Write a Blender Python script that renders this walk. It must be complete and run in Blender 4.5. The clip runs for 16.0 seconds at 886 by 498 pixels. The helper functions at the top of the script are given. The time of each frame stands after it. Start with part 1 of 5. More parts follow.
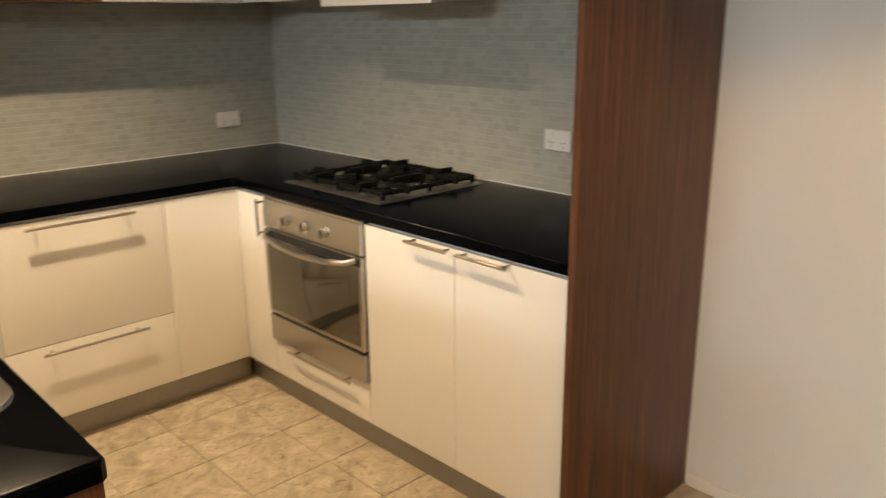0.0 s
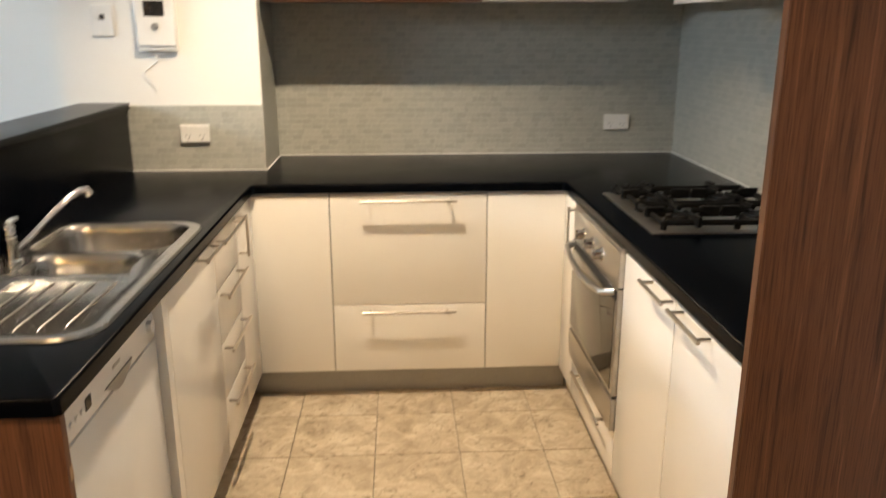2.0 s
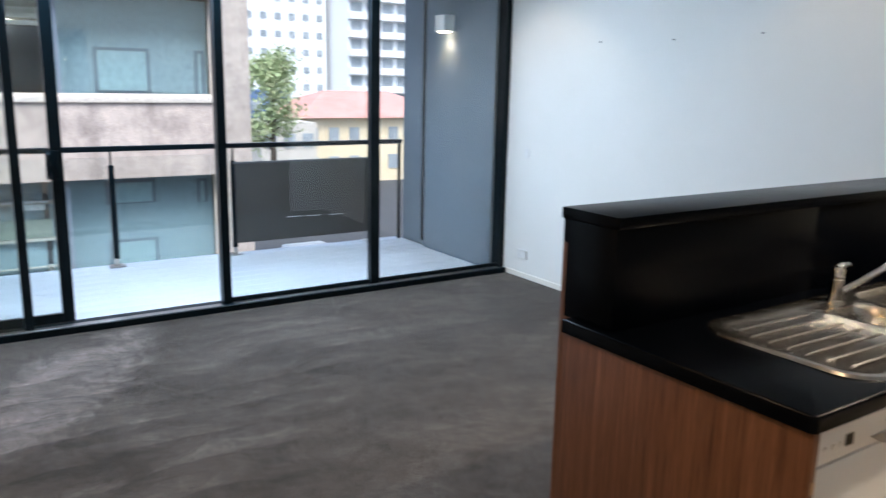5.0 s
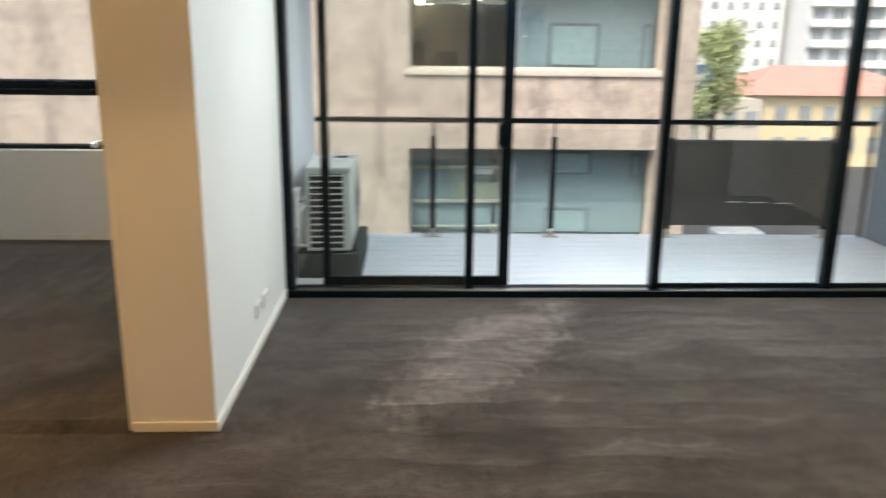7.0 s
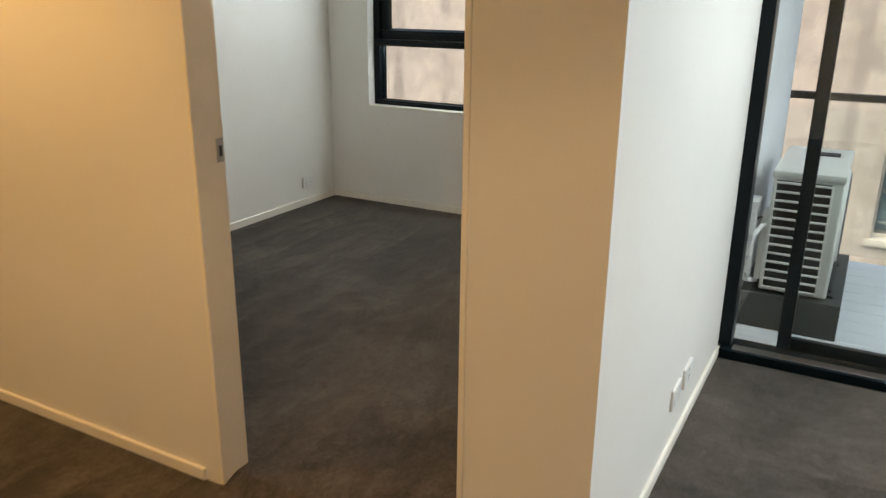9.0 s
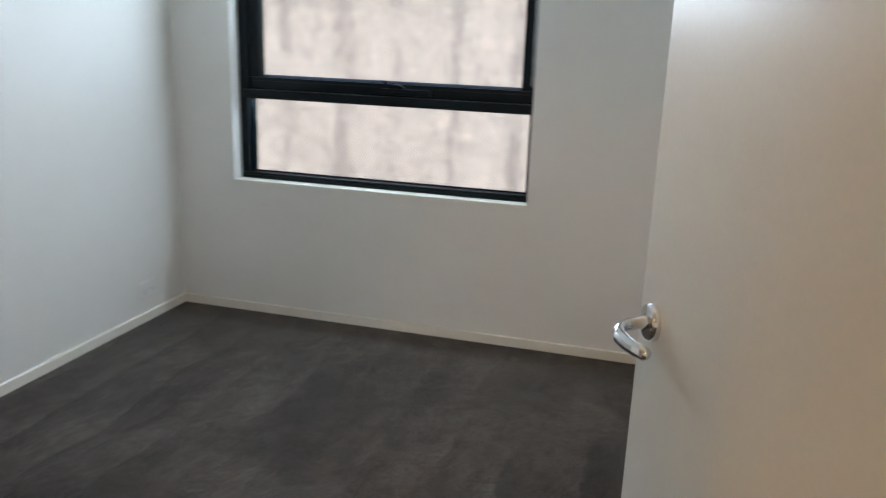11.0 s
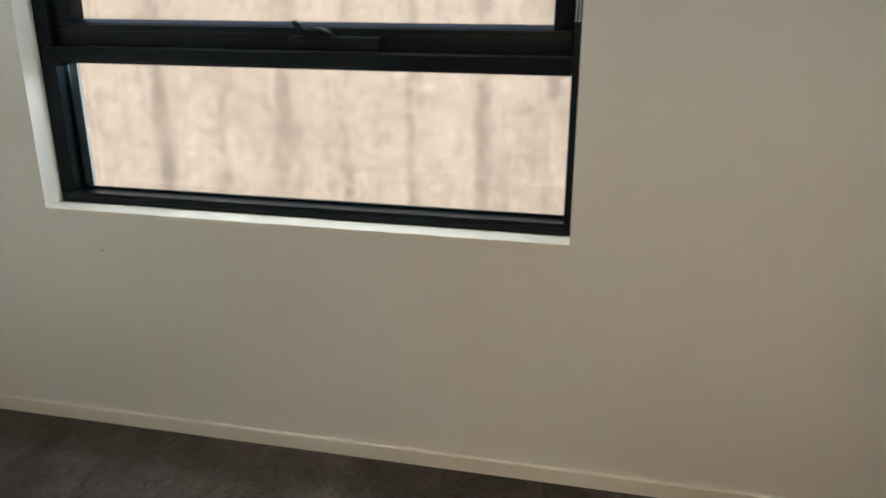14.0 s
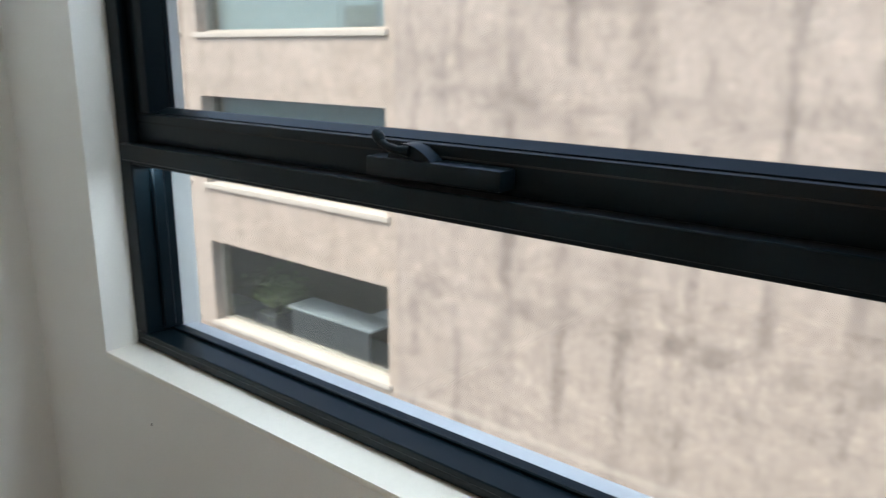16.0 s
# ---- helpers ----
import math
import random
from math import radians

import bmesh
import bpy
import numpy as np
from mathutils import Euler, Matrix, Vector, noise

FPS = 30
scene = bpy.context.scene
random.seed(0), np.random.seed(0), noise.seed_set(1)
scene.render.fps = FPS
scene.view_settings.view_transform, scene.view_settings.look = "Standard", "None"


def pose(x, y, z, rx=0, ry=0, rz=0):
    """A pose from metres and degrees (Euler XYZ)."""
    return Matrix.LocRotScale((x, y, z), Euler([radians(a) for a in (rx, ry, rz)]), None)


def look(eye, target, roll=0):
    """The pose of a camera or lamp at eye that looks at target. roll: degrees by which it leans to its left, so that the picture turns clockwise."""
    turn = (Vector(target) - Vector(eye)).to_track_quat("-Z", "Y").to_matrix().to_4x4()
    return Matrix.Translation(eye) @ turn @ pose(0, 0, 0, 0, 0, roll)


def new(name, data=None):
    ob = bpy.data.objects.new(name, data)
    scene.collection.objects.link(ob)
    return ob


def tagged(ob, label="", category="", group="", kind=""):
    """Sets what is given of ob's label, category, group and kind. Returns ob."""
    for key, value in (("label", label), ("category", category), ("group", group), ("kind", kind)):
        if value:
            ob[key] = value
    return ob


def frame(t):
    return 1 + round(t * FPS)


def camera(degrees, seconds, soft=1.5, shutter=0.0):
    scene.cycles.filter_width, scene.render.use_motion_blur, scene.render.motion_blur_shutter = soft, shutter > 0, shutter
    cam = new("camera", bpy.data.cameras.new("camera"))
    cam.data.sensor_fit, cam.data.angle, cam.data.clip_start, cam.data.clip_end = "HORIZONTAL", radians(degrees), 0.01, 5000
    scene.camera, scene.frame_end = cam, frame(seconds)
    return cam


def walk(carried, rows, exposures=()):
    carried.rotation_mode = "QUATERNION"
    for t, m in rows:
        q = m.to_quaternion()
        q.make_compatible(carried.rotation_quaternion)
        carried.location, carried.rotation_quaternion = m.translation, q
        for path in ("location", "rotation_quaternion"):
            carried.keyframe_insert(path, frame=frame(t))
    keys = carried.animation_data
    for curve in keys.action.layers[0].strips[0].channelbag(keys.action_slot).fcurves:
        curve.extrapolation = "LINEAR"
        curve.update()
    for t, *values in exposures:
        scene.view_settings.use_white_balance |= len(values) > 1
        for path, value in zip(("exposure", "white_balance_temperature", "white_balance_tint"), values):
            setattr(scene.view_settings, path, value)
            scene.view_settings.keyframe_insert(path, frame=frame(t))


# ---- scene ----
cam = camera(59.2, 16.0, soft=1.25, shutter=0.45)
PATH = [
    (0, (0.344, 0.515, 1.484), (1.677, 1.9, 0.929), -0.5),
    (0.5, (0.561, 0.433, 1.49), (1.57, 2.082, 0.975), -0.1),
    (1, (0.802, 0.455, 1.511), (1.635, 2.249, 1.218), 1.2),
    (1.5, (1.038, 0.408, 1.495), (1.521, 2.315, 1.13), 0.4),
    (2, (1.238, 0.368, 1.481), (1.346, 2.288, 0.93), 0.0),
    (2.5, (1.357, 0.412, 1.453), (1.246, 2.302, 0.808), 3.4),
    (3, (1.501, 0.395, 1.445), (1.023, 2.233, 0.819), 4.5),
    (3.5, (1.566, 0.368, 1.448), (0.743, 2.107, 0.901), 3.2),
    (4, (1.56, 0.314, 1.462), (0.412, 1.879, 0.98), 2.2),
    (4.5, (1.468, 0.258, 1.478), (0.022, 1.567, 1.034), 1.7),
    (6.8, (1.192, 0.282, 1.468), (-0.736, 0.528, 0.999), 0.6),
    (7, (1.108, 0.292, 1.456), (-0.828, 0.371, 0.96), 0.7),
    (7.5, (0.841, 0.297, 1.428), (-1.048, -0.079, 0.89), 1.1),
    (8, (0.516, 0.172, 1.411), (-1.268, -0.503, 0.812), 0.2),
    (8.5, (0.155, 0.03, 1.406), (-1.552, -0.802, 0.778), 0.7),
    (8.7, (-0.008, 0.012, 1.425), (-1.677, -0.9, 0.806), 0.6),
    (10.8, (-1.257, -0.986, 1.409), (-3.073, -1.642, 0.887), 1.9),
    (11, (-1.353, -1.067, 1.408), (-3.213, -1.588, 0.888), 2.1),
    (11.5, (-1.636, -1.161, 1.38), (-3.53, -1.511, 0.842), 2.0),
    (12, (-1.905, -1.203, 1.344), (-3.815, -1.454, 0.804), 2.2),
    (12.5, (-2.146, -1.338, 1.33), (-4.071, -1.487, 0.806), 1.9),
    (13, (-2.367, -1.423, 1.329), (-4.282, -1.652, 0.801), 1.2),
    (13.5, (-2.658, -1.48, 1.304), (-4.567, -1.785, 0.791), 1.4),
    (14, (-2.924, -1.54, 1.31), (-4.769, -1.958, 0.658), 0.1),
    (14.5, (-3.19, -1.479, 1.316), (-4.928, -2.238, 0.681), 1.0),
    (15, (-3.474, -1.454, 1.318), (-5.175, -2.367, 0.795), 1.1),
    (15.5, (-3.766, -1.556, 1.347), (-5.442, -2.537, 0.87), 0.3),
    (16, (-4.02, -1.564, 1.324), (-5.502, -2.812, 0.827), 0.2),
]
walk(cam, [(t, look(eye, target, roll)) for t, eye, target, roll in PATH], [(0, 1.02, 7200, 10), (0.5, 1.13, 6900, 10), (1, 1.15, 6450, 10), (1.5, 1.33, 6350, 10), (2.5, 1.28, 6350, 10), (3.5, 1.15, 5900, 10), (4, 0.97, 5700, 10), (4.7, 1.0, 5700, 10), (7, 0.85, 7200, 10), (8.7, 0.85, 7400, 10), (11, 0.97, 6200, 10), (11.5, 0.95, 7000, 10), (12.5, 0.95, 7450, 10), (14, 0.93, 7400, 10), (15.2, 0.74, 6750, 10), (16, 0.78, 6600, 10)])

# ---- light ----
world = bpy.data.worlds.new("sky_world")
scene.world = world
world.use_nodes = True
wn = world.node_tree.nodes
sky = wn.new("ShaderNodeTexSky")
sky.sky_type = "NISHITA"
sky.sun_disc = False
sky.sun_elevation, sky.sun_rotation = radians(57), radians(112.6)
sky.dust_density, sky.air_density = 3.0, 1.0
wn["Background"].inputs["Strength"].default_value = 0.19
world.node_tree.links.new(sky.outputs["Color"], wn["Background"].inputs["Color"])

sun_data = bpy.data.lights.new("sun", "SUN")
sun_data.energy, sun_data.angle, sun_data.color = 2.2, radians(25), (1.0, 0.96, 0.9)
sun = new("sun", sun_data)
sun.matrix_world = look((24, -10, 40), (0, 0, 0))

WARM = (1.0, 0.74, 0.46)


def downlight(x, y, z, watts, size=0.04, cone=115, color=WARM, soft=0.35):
    data = bpy.data.lights.new("downlight", "SPOT")
    data.energy, data.shadow_soft_size, data.spot_size, data.spot_blend, data.color = watts, size, radians(cone), soft, color
    ob = new("downlight", data)
    ob.matrix_world = look((x, y, z), (x, y + 0.001, 0))
    return ob


CEIL = 2.55
downlight(0.94, 2.81, CEIL - 0.02, 103, size=0.025, cone=118, soft=0.8, color=(1.0, 0.78, 0.53))
downlight(0.55, 0.35, CEIL - 0.02, 42, cone=130, soft=0.15, color=(1.0, 0.64, 0.33))
downlight(-1.0, -2.45, CEIL - 0.02, 55, cone=112, soft=0.6, color=(1.0, 0.585, 0.215))
downlight(-0.2, -1.25, CEIL - 0.02, 40, size=0.22, cone=166, soft=0.3, color=(1.0, 0.585, 0.205))
downlight(-0.75, 3.42, CEIL - 0.02, 5, cone=108, soft=0.3, color=(1.0, 0.76, 0.5))
downlight(-2.95, 3.42, CEIL - 0.02, 7, cone=104, soft=0.3, color=(1.0, 0.76, 0.5))


def sky_lamp(x, y, z, w, h, watts, tilt):
    """Area lamp added in an opening, mostly its upper part, to stand in for daylight."""
    data = bpy.data.lights.new("sky_fill", "AREA")
    data.shape, data.size, data.size_y, data.energy, data.color = "RECTANGLE", w, h, watts, (0.74, 0.88, 1.0)
    ob = new("sky_fill", data)
    ob.matrix_world = look((x, y, z), (x + 1, y, z - tilt))
    return ob


sky_lamp(-3.40, 1.6, 2.24, 2.2, 0.32, 56, 3.4)
sky_lamp(-3.38, 1.2, 2.27, 1.8, 0.26, 14, 0.12)
sky_lamp(-4.955, -2.37, 1.96, 1.36, 0.24, 15.5, 0.0)
downlight(-2.50, -1.36, CEIL - 0.02, 9.3, size=0.03, cone=156, soft=0.7, color=(1.0, 0.56, 0.23))
# extra fill lamp below the transom, turned down to brighten the sill
sky_lamp(-4.852, -2.37, 1.085, 1.36, 0.04, 1.6, 60.0)


# ---- materials ----
def base_mat(name, rough=0.5, metal=0.0, spec=0.5):
    m = bpy.data.materials.new(name)
    m.use_nodes = True
    n, l = m.node_tree.nodes, m.node_tree.links
    b = n["Principled BSDF"]
    b.inputs["Roughness"].default_value, b.inputs["Metallic"].default_value = rough, metal
    b.inputs["Specular IOR Level"].default_value = spec
    return m, n, l, b


def coords(n, l, scale=(1, 1, 1), kind="Object"):
    t, mp = n.new("ShaderNodeTexCoord"), n.new("ShaderNodeMapping")
    mp.inputs["Scale"].default_value = scale
    l.new(t.outputs[kind], mp.inputs["Vector"])
    return mp.outputs["Vector"]


def noise_tex(n, l, vec, scale, detail=4.0, rough=0.55, warp=0.0):
    x = n.new("ShaderNodeTexNoise")
    x.inputs["Scale"].default_value, x.inputs["Detail"].default_value = scale, detail
    x.inputs["Roughness"].default_value, x.inputs["Distortion"].default_value = rough, warp
    l.new(vec, x.inputs["Vector"])
    return x.outputs["Fac"]


def ramp(n, l, fac, stops):
    r = n.new("ShaderNodeValToRGB")
    while len(r.color_ramp.elements) < len(stops):
        r.color_ramp.elements.new(0.5)
    for e, (p, c) in zip(r.color_ramp.elements, stops):
        e.position, e.color = p, (*c, 1)
    l.new(fac, r.inputs["Fac"])
    return r.outputs["Color"]


def mix(n, l, kind, fac, a, b):
    x = n.new("ShaderNodeMix")
    x.data_type, x.blend_type = "RGBA", kind
    for key, v in (("Factor", fac), ("A", a), ("B", b)):
        s = [i for i in x.inputs if i.name == key and (i.type == ("VALUE" if key == "Factor" else "RGBA"))][0]
        if isinstance(v, (int, float)):
            s.default_value = v
        elif isinstance(v, tuple):
            s.default_value = (*v, 1)
        else:
            l.new(v, s)
    return [o for o in x.outputs if o.type == "RGBA"][0]


def bump(n, l, b, height, strength=0.2, dist=0.002):
    x = n.new("ShaderNodeBump")
    x.inputs["Strength"].default_value, x.inputs["Distance"].default_value = strength, dist
    l.new(height, x.inputs["Height"])
    l.new(x.outputs["Normal"], b.inputs["Normal"])


def rough_from(n, l, b, fac, lo, hi):
    x = n.new("ShaderNodeMapRange")
    x.inputs["To Min"].default_value, x.inputs["To Max"].default_value = lo, hi
    l.new(fac, x.inputs["Value"])
    l.new(x.outputs["Result"], b.inputs["Roughness"])


def speckled(name, c0, c1, scale=6, fine=180, rough=0.5, metal=0.0, bump_s=0.08, dist=0.001, spec=0.5, amount=0.25):
    """Plain surface with broad tone drift, fine grain and light relief."""
    m, n, l, b = base_mat(name, rough, metal, spec)
    v = coords(n, l)
    a, f = noise_tex(n, l, v, scale), noise_tex(n, l, v, fine, 2)
    c = ramp(n, l, a, [(0.3, c0), (0.7, c1)])
    g = ramp(n, l, f, [(0.3, (1 - amount,) * 3), (0.7, (1,) * 3)])
    l.new(mix(n, l, "MULTIPLY", 1.0, c, g), b.inputs["Base Color"])
    rough_from(n, l, b, a, max(0.02, rough - 0.05), min(1, rough + 0.06))
    bump(n, l, b, f, bump_s, dist)
    return m


M_WALL = speckled("wall_paint", (0.79, 0.77, 0.72), (0.83, 0.81, 0.77), 1.3, 240, 0.6, bump_s=0.12, dist=0.0006, spec=0.3, amount=0.03)
M_CEIL = speckled("ceiling_paint", (0.8, 0.8, 0.78), (0.83, 0.83, 0.81), 1.0, 200, 0.8, amount=0.03, spec=0.2)
M_TRIM = speckled("trim_paint", (0.83, 0.79, 0.70), (0.87, 0.83, 0.75), 3, 90, 0.35, amount=0.03, bump_s=0.04)
M_WHITE = speckled("white_laminate", (0.76, 0.73, 0.68), (0.80, 0.78, 0.73), 1.4, 300, 0.12, amount=0.015, bump_s=0.015, dist=0.0004)
M_PLASTIC = speckled("white_plastic", (0.76, 0.75, 0.72), (0.8, 0.79, 0.77), 20, 300, 0.32, amount=0.02, bump_s=0.02)
M_DOOR = speckled("door_paint", (0.66, 0.63, 0.565), (0.70, 0.67, 0.605), 2, 120, 0.4, amount=0.03, bump_s=0.05)
M_DISH = speckled("white_enamel", (0.72, 0.72, 0.71), (0.77, 0.77, 0.76), 3, 300, 0.22, amount=0.02, bump_s=0.02)
M_BLACK = speckled("black_laminate", (0.0006, 0.001, 0.002), (0.0013, 0.0019, 0.0034), 5, 420, 0.24, amount=0.35, bump_s=0.04, dist=0.0003, spec=0.06)
M_FRAME = speckled("dark_aluminium", (0.002, 0.0065, 0.0095), (0.0035, 0.009, 0.013), 8, 500, 0.3, spec=0.17, amount=0.15, bump_s=0.05, dist=0.0003)
M_IRON = speckled("cast_iron", (0.004, 0.004, 0.004), (0.008, 0.008, 0.008), 30, 300, 0.42, amount=0.3, bump_s=0.15, spec=0.12)
M_DARK = speckled("dark_gap", (0.012, 0.012, 0.012), (0.02, 0.02, 0.02), 20, 100, 0.7)
M_SLAB = speckled("grey_mat", (0.035, 0.042, 0.04), (0.05, 0.058, 0.055), 5, 120, 0.75, amount=0.3)
M_POWDER = speckled("grey_powder_coat", (0.10, 0.10, 0.105), (0.13, 0.13, 0.135), 6, 300, 0.5, amount=0.1)
M_PANEL = speckled("perforated_screen", (0.045, 0.042, 0.038), (0.06, 0.055, 0.05), 3, 220, 0.6, amount=0.25)
M_RENDER = speckled("white_render", (0.72, 0.73, 0.73), (0.8, 0.8, 0.8), 2.5, 70, 0.85, amount=0.12, bump_s=0.3, dist=0.002)
M_GREYREN = speckled("grey_render", (0.14, 0.175, 0.215), (0.18, 0.215, 0.255), 2.0, 80, 0.85, amount=0.12, bump_s=0.3, dist=0.002)
M_ACBODY = speckled("beige_sheet_metal", (0.68, 0.665, 0.61), (0.74, 0.725, 0.67), 4, 200, 0.4, amount=0.05)
M_KICK = speckled("brushed_kick", (0.30, 0.29, 0.27), (0.36, 0.35, 0.33), 4, 200, 0.4, metal=0.6, amount=0.1)
M_GROUT = speckled("tile_grout", (0.22, 0.19, 0.145), (0.3, 0.265, 0.2), 10, 150, 0.9, amount=0.3)
M_MGROUT = speckled("mosaic_grout", (0.50, 0.49, 0.44), (0.56, 0.55, 0.495), 8, 120, 0.9, amount=0.15)
M_TOWER = speckled("pale_tower_paint", (0.82, 0.83, 0.84), (0.88, 0.88, 0.88), 0.2, 3, 0.8)
M_RAWEDGE = speckled("raw_chipboard", (0.42, 0.27, 0.15), (0.5, 0.33, 0.19), 20, 120, 0.8, amount=0.3)
M_YELLOW = speckled("yellow_render", (0.74, 0.60, 0.38), (0.80, 0.66, 0.44), 0.4, 6, 0.85)
M_ROOF = speckled("red_roof_tile", (0.58, 0.27, 0.22), (0.68, 0.36, 0.30), 0.8, 4, 0.8, amount=0.4)
M_ASPHALT = speckled("asphalt", (0.04, 0.04, 0.042), (0.07, 0.07, 0.07), 0.4, 20, 0.9)
M_BARK = speckled("bark", (0.06, 0.045, 0.03), (0.11, 0.085, 0.06), 4, 40, 0.9, amount=0.4)
M_CAR = speckled("silver_car_paint", (0.5, 0.52, 0.54), (0.55, 0.57, 0.6), 2, 100, 0.2, metal=0.6)
M_BLUE = speckled("blue_render", (0.10, 0.17, 0.30), (0.13, 0.2, 0.34), 0.5, 6, 0.8)


def metal_mat(name, c, rough, aniso=(1, 1, 1)):
    m, n, l, b = base_mat(name, rough, 1.0)
    v = coords(n, l, aniso)
    f = noise_tex(n, l, v, 60, 3)
    l.new(ramp(n, l, f, [(0.3, tuple(x * 0.88 for x in c)), (0.7, c)]), b.inputs["Base Color"])
    rough_from(n, l, b, f, max(0.03, rough - 0.06), rough + 0.08)
    bump(n, l, b, f, 0.04, 0.0003)
    return m


M_STEEL = metal_mat("brushed_steel", (0.56, 0.54, 0.51), 0.3, (1, 12, 1))
M_SINK = metal_mat("sink_steel", (0.45, 0.43, 0.40), 0.24, (6, 1, 1))
M_CHROME = metal_mat("chrome", (0.75, 0.75, 0.75), 0.06)
M_BAR = metal_mat("satin_nickel", (0.56, 0.51, 0.44), 0.32)


def wood_mat(name, dark, mid, light, along=(14, 14, 0.9)):
    m, n, l, b = base_mat(name, 0.34, spec=0.3)
    v = coords(n, l, along)
    big, fine = noise_tex(n, l, v, 3.2, 5, 0.6, 0.6), noise_tex(n, l, v, 22, 4, 0.6, 0.2)
    c = ramp(n, l, big, [(0.32, dark), (0.46, mid), (0.54, mid), (0.68, light)])
    g = ramp(n, l, fine, [(0.36, (0.52, 0.47, 0.44)), (0.50, (0.97, 0.96, 0.95)), (0.66, (1.14, 1.13, 1.12))])
    drift = noise_tex(n, l, coords(n, l, (3, 3, 0.4)), 1.6, 3)
    c = mix(n, l, "MULTIPLY", 1.0, c, ramp(n, l, drift, [(0.3, (0.82, 0.8, 0.78)), (0.7, (1.12, 1.12, 1.12))]))
    l.new(mix(n, l, "MULTIPLY", 0.85, c, g), b.inputs["Base Color"])
    rough_from(n, l, b, fine, 0.3, 0.45)
    bump(n, l, b, fine, 0.12, 0.0006)
    return m


M_WOOD = wood_mat("walnut_veneer", (0.060, 0.0255, 0.0125), (0.124, 0.0545, 0.0265), (0.208, 0.100, 0.051), (22, 22, 0.5))
M_WOODH = wood_mat("walnut_shelf", (0.085, 0.033, 0.015), (0.15, 0.062, 0.028), (0.22, 0.1, 0.048), (0.9, 14, 14))


def carpet_mat():
    m, n, l, b = base_mat("charcoal_carpet", 0.95, spec=0.08)
    v = coords(n, l)
    vs, vs2 = coords(n, l, (5.5, 2.3, 1)), coords(n, l, (2.3, 5.5, 1))
    living, bed = noise_tex(n, l, vs, 1.25, 6, 0.66, 0.9), noise_tex(n, l, vs2, 1.25, 6, 0.66, 0.9)
    patch, pile = noise_tex(n, l, v, 1.6, 5, 0.62, 0.4), noise_tex(n, l, v, 330, 2, 0.7)
    tuft, clump = noise_tex(n, l, v, 70, 3, 0.7), noise_tex(n, l, v, 17, 5, 0.72, 0.4)
    # the nap lies along the window wall in the living room and towards it in the bedroom
    sx, step = n.new("ShaderNodeSeparateXYZ"), n.new("ShaderNodeMapRange")
    l.new(v, sx.inputs[0]), l.new(sx.outputs["Y"], step.inputs["Value"])
    step.inputs["From Min"].default_value, step.inputs["From Max"].default_value = -0.95, -0.5
    nap = n.new("ShaderNodeMix")
    l.new(step.outputs["Result"], nap.inputs[0]), l.new(bed, nap.inputs[2]), l.new(living, nap.inputs[3])
    c = ramp(n, l, nap.outputs[0], [(0.32, (0.042, 0.0335, 0.0272)), (0.46, (0.060, 0.0492, 0.0412)), (0.54, (0.066, 0.0545, 0.0463)), (0.70, (0.092, 0.0778, 0.0672))])
    waves = []
    for way in ("Y", "X"):
        w = n.new("ShaderNodeTexWave")
        w.bands_direction, w.wave_profile = way, "SAW"
        w.inputs["Scale"].default_value, w.inputs["Distortion"].default_value = 1.3, 3.0
        w.inputs["Detail"].default_value, w.inputs["Detail Scale"].default_value = 4.0, 1.3
        l.new(v, w.inputs["Vector"])
        waves.append(w.outputs["Fac"])
    vac = n.new("ShaderNodeMix")
    l.new(step.outputs["Result"], vac.inputs[0]), l.new(waves[0], vac.inputs[2]), l.new(waves[1], vac.inputs[3])
    # strokes show only where the pile was brushed last
    brushed = n.new("ShaderNodeMapRange")
    l.new(noise_tex(n, l, coords(n, l, (1.1, 0.9, 1)), 0.9, 4, 0.6, 0.5), brushed.inputs["Value"])
    brushed.inputs["From Min"].default_value, brushed.inputs["From Max"].default_value = 0.44, 0.60
    stroke = n.new("ShaderNodeMix")
    stroke.inputs[2].default_value = 0.5
    l.new(brushed.outputs["Result"], stroke.inputs[0]), l.new(vac.outputs[0], stroke.inputs[3])
    for fac, p0, lo, p1, hi in ((stroke.outputs[0], 0.05, 0.70, 0.95, 1.26), (patch, 0.40, 0.66, 0.60, 1.28), (pile, 0.3, 0.55, 0.7, 1.3),
                                (tuft, 0.34, 0.66, 0.66, 1.3), (clump, 0.36, 0.74, 0.64, 1.24)):
        c = mix(n, l, "MULTIPLY", 1.0, c, ramp(n, l, fac, [(p0, (lo,) * 3), (p1, (hi,) * 3)]))
    # a lighter swathe with a wavering edge by the sliding door, darker carpet around it
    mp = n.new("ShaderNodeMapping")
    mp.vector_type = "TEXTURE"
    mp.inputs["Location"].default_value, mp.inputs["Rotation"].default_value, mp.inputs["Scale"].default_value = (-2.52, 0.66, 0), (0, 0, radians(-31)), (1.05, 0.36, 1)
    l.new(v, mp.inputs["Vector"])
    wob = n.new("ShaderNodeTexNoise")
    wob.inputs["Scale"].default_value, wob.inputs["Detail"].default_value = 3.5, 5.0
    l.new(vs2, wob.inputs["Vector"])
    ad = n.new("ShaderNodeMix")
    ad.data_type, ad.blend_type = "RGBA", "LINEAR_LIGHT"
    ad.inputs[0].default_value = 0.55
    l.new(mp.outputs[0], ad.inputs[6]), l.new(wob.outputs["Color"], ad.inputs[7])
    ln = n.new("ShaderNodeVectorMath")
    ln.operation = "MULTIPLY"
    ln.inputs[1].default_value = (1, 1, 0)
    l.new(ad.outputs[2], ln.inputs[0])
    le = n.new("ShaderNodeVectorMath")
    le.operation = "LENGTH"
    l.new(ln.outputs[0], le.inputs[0])
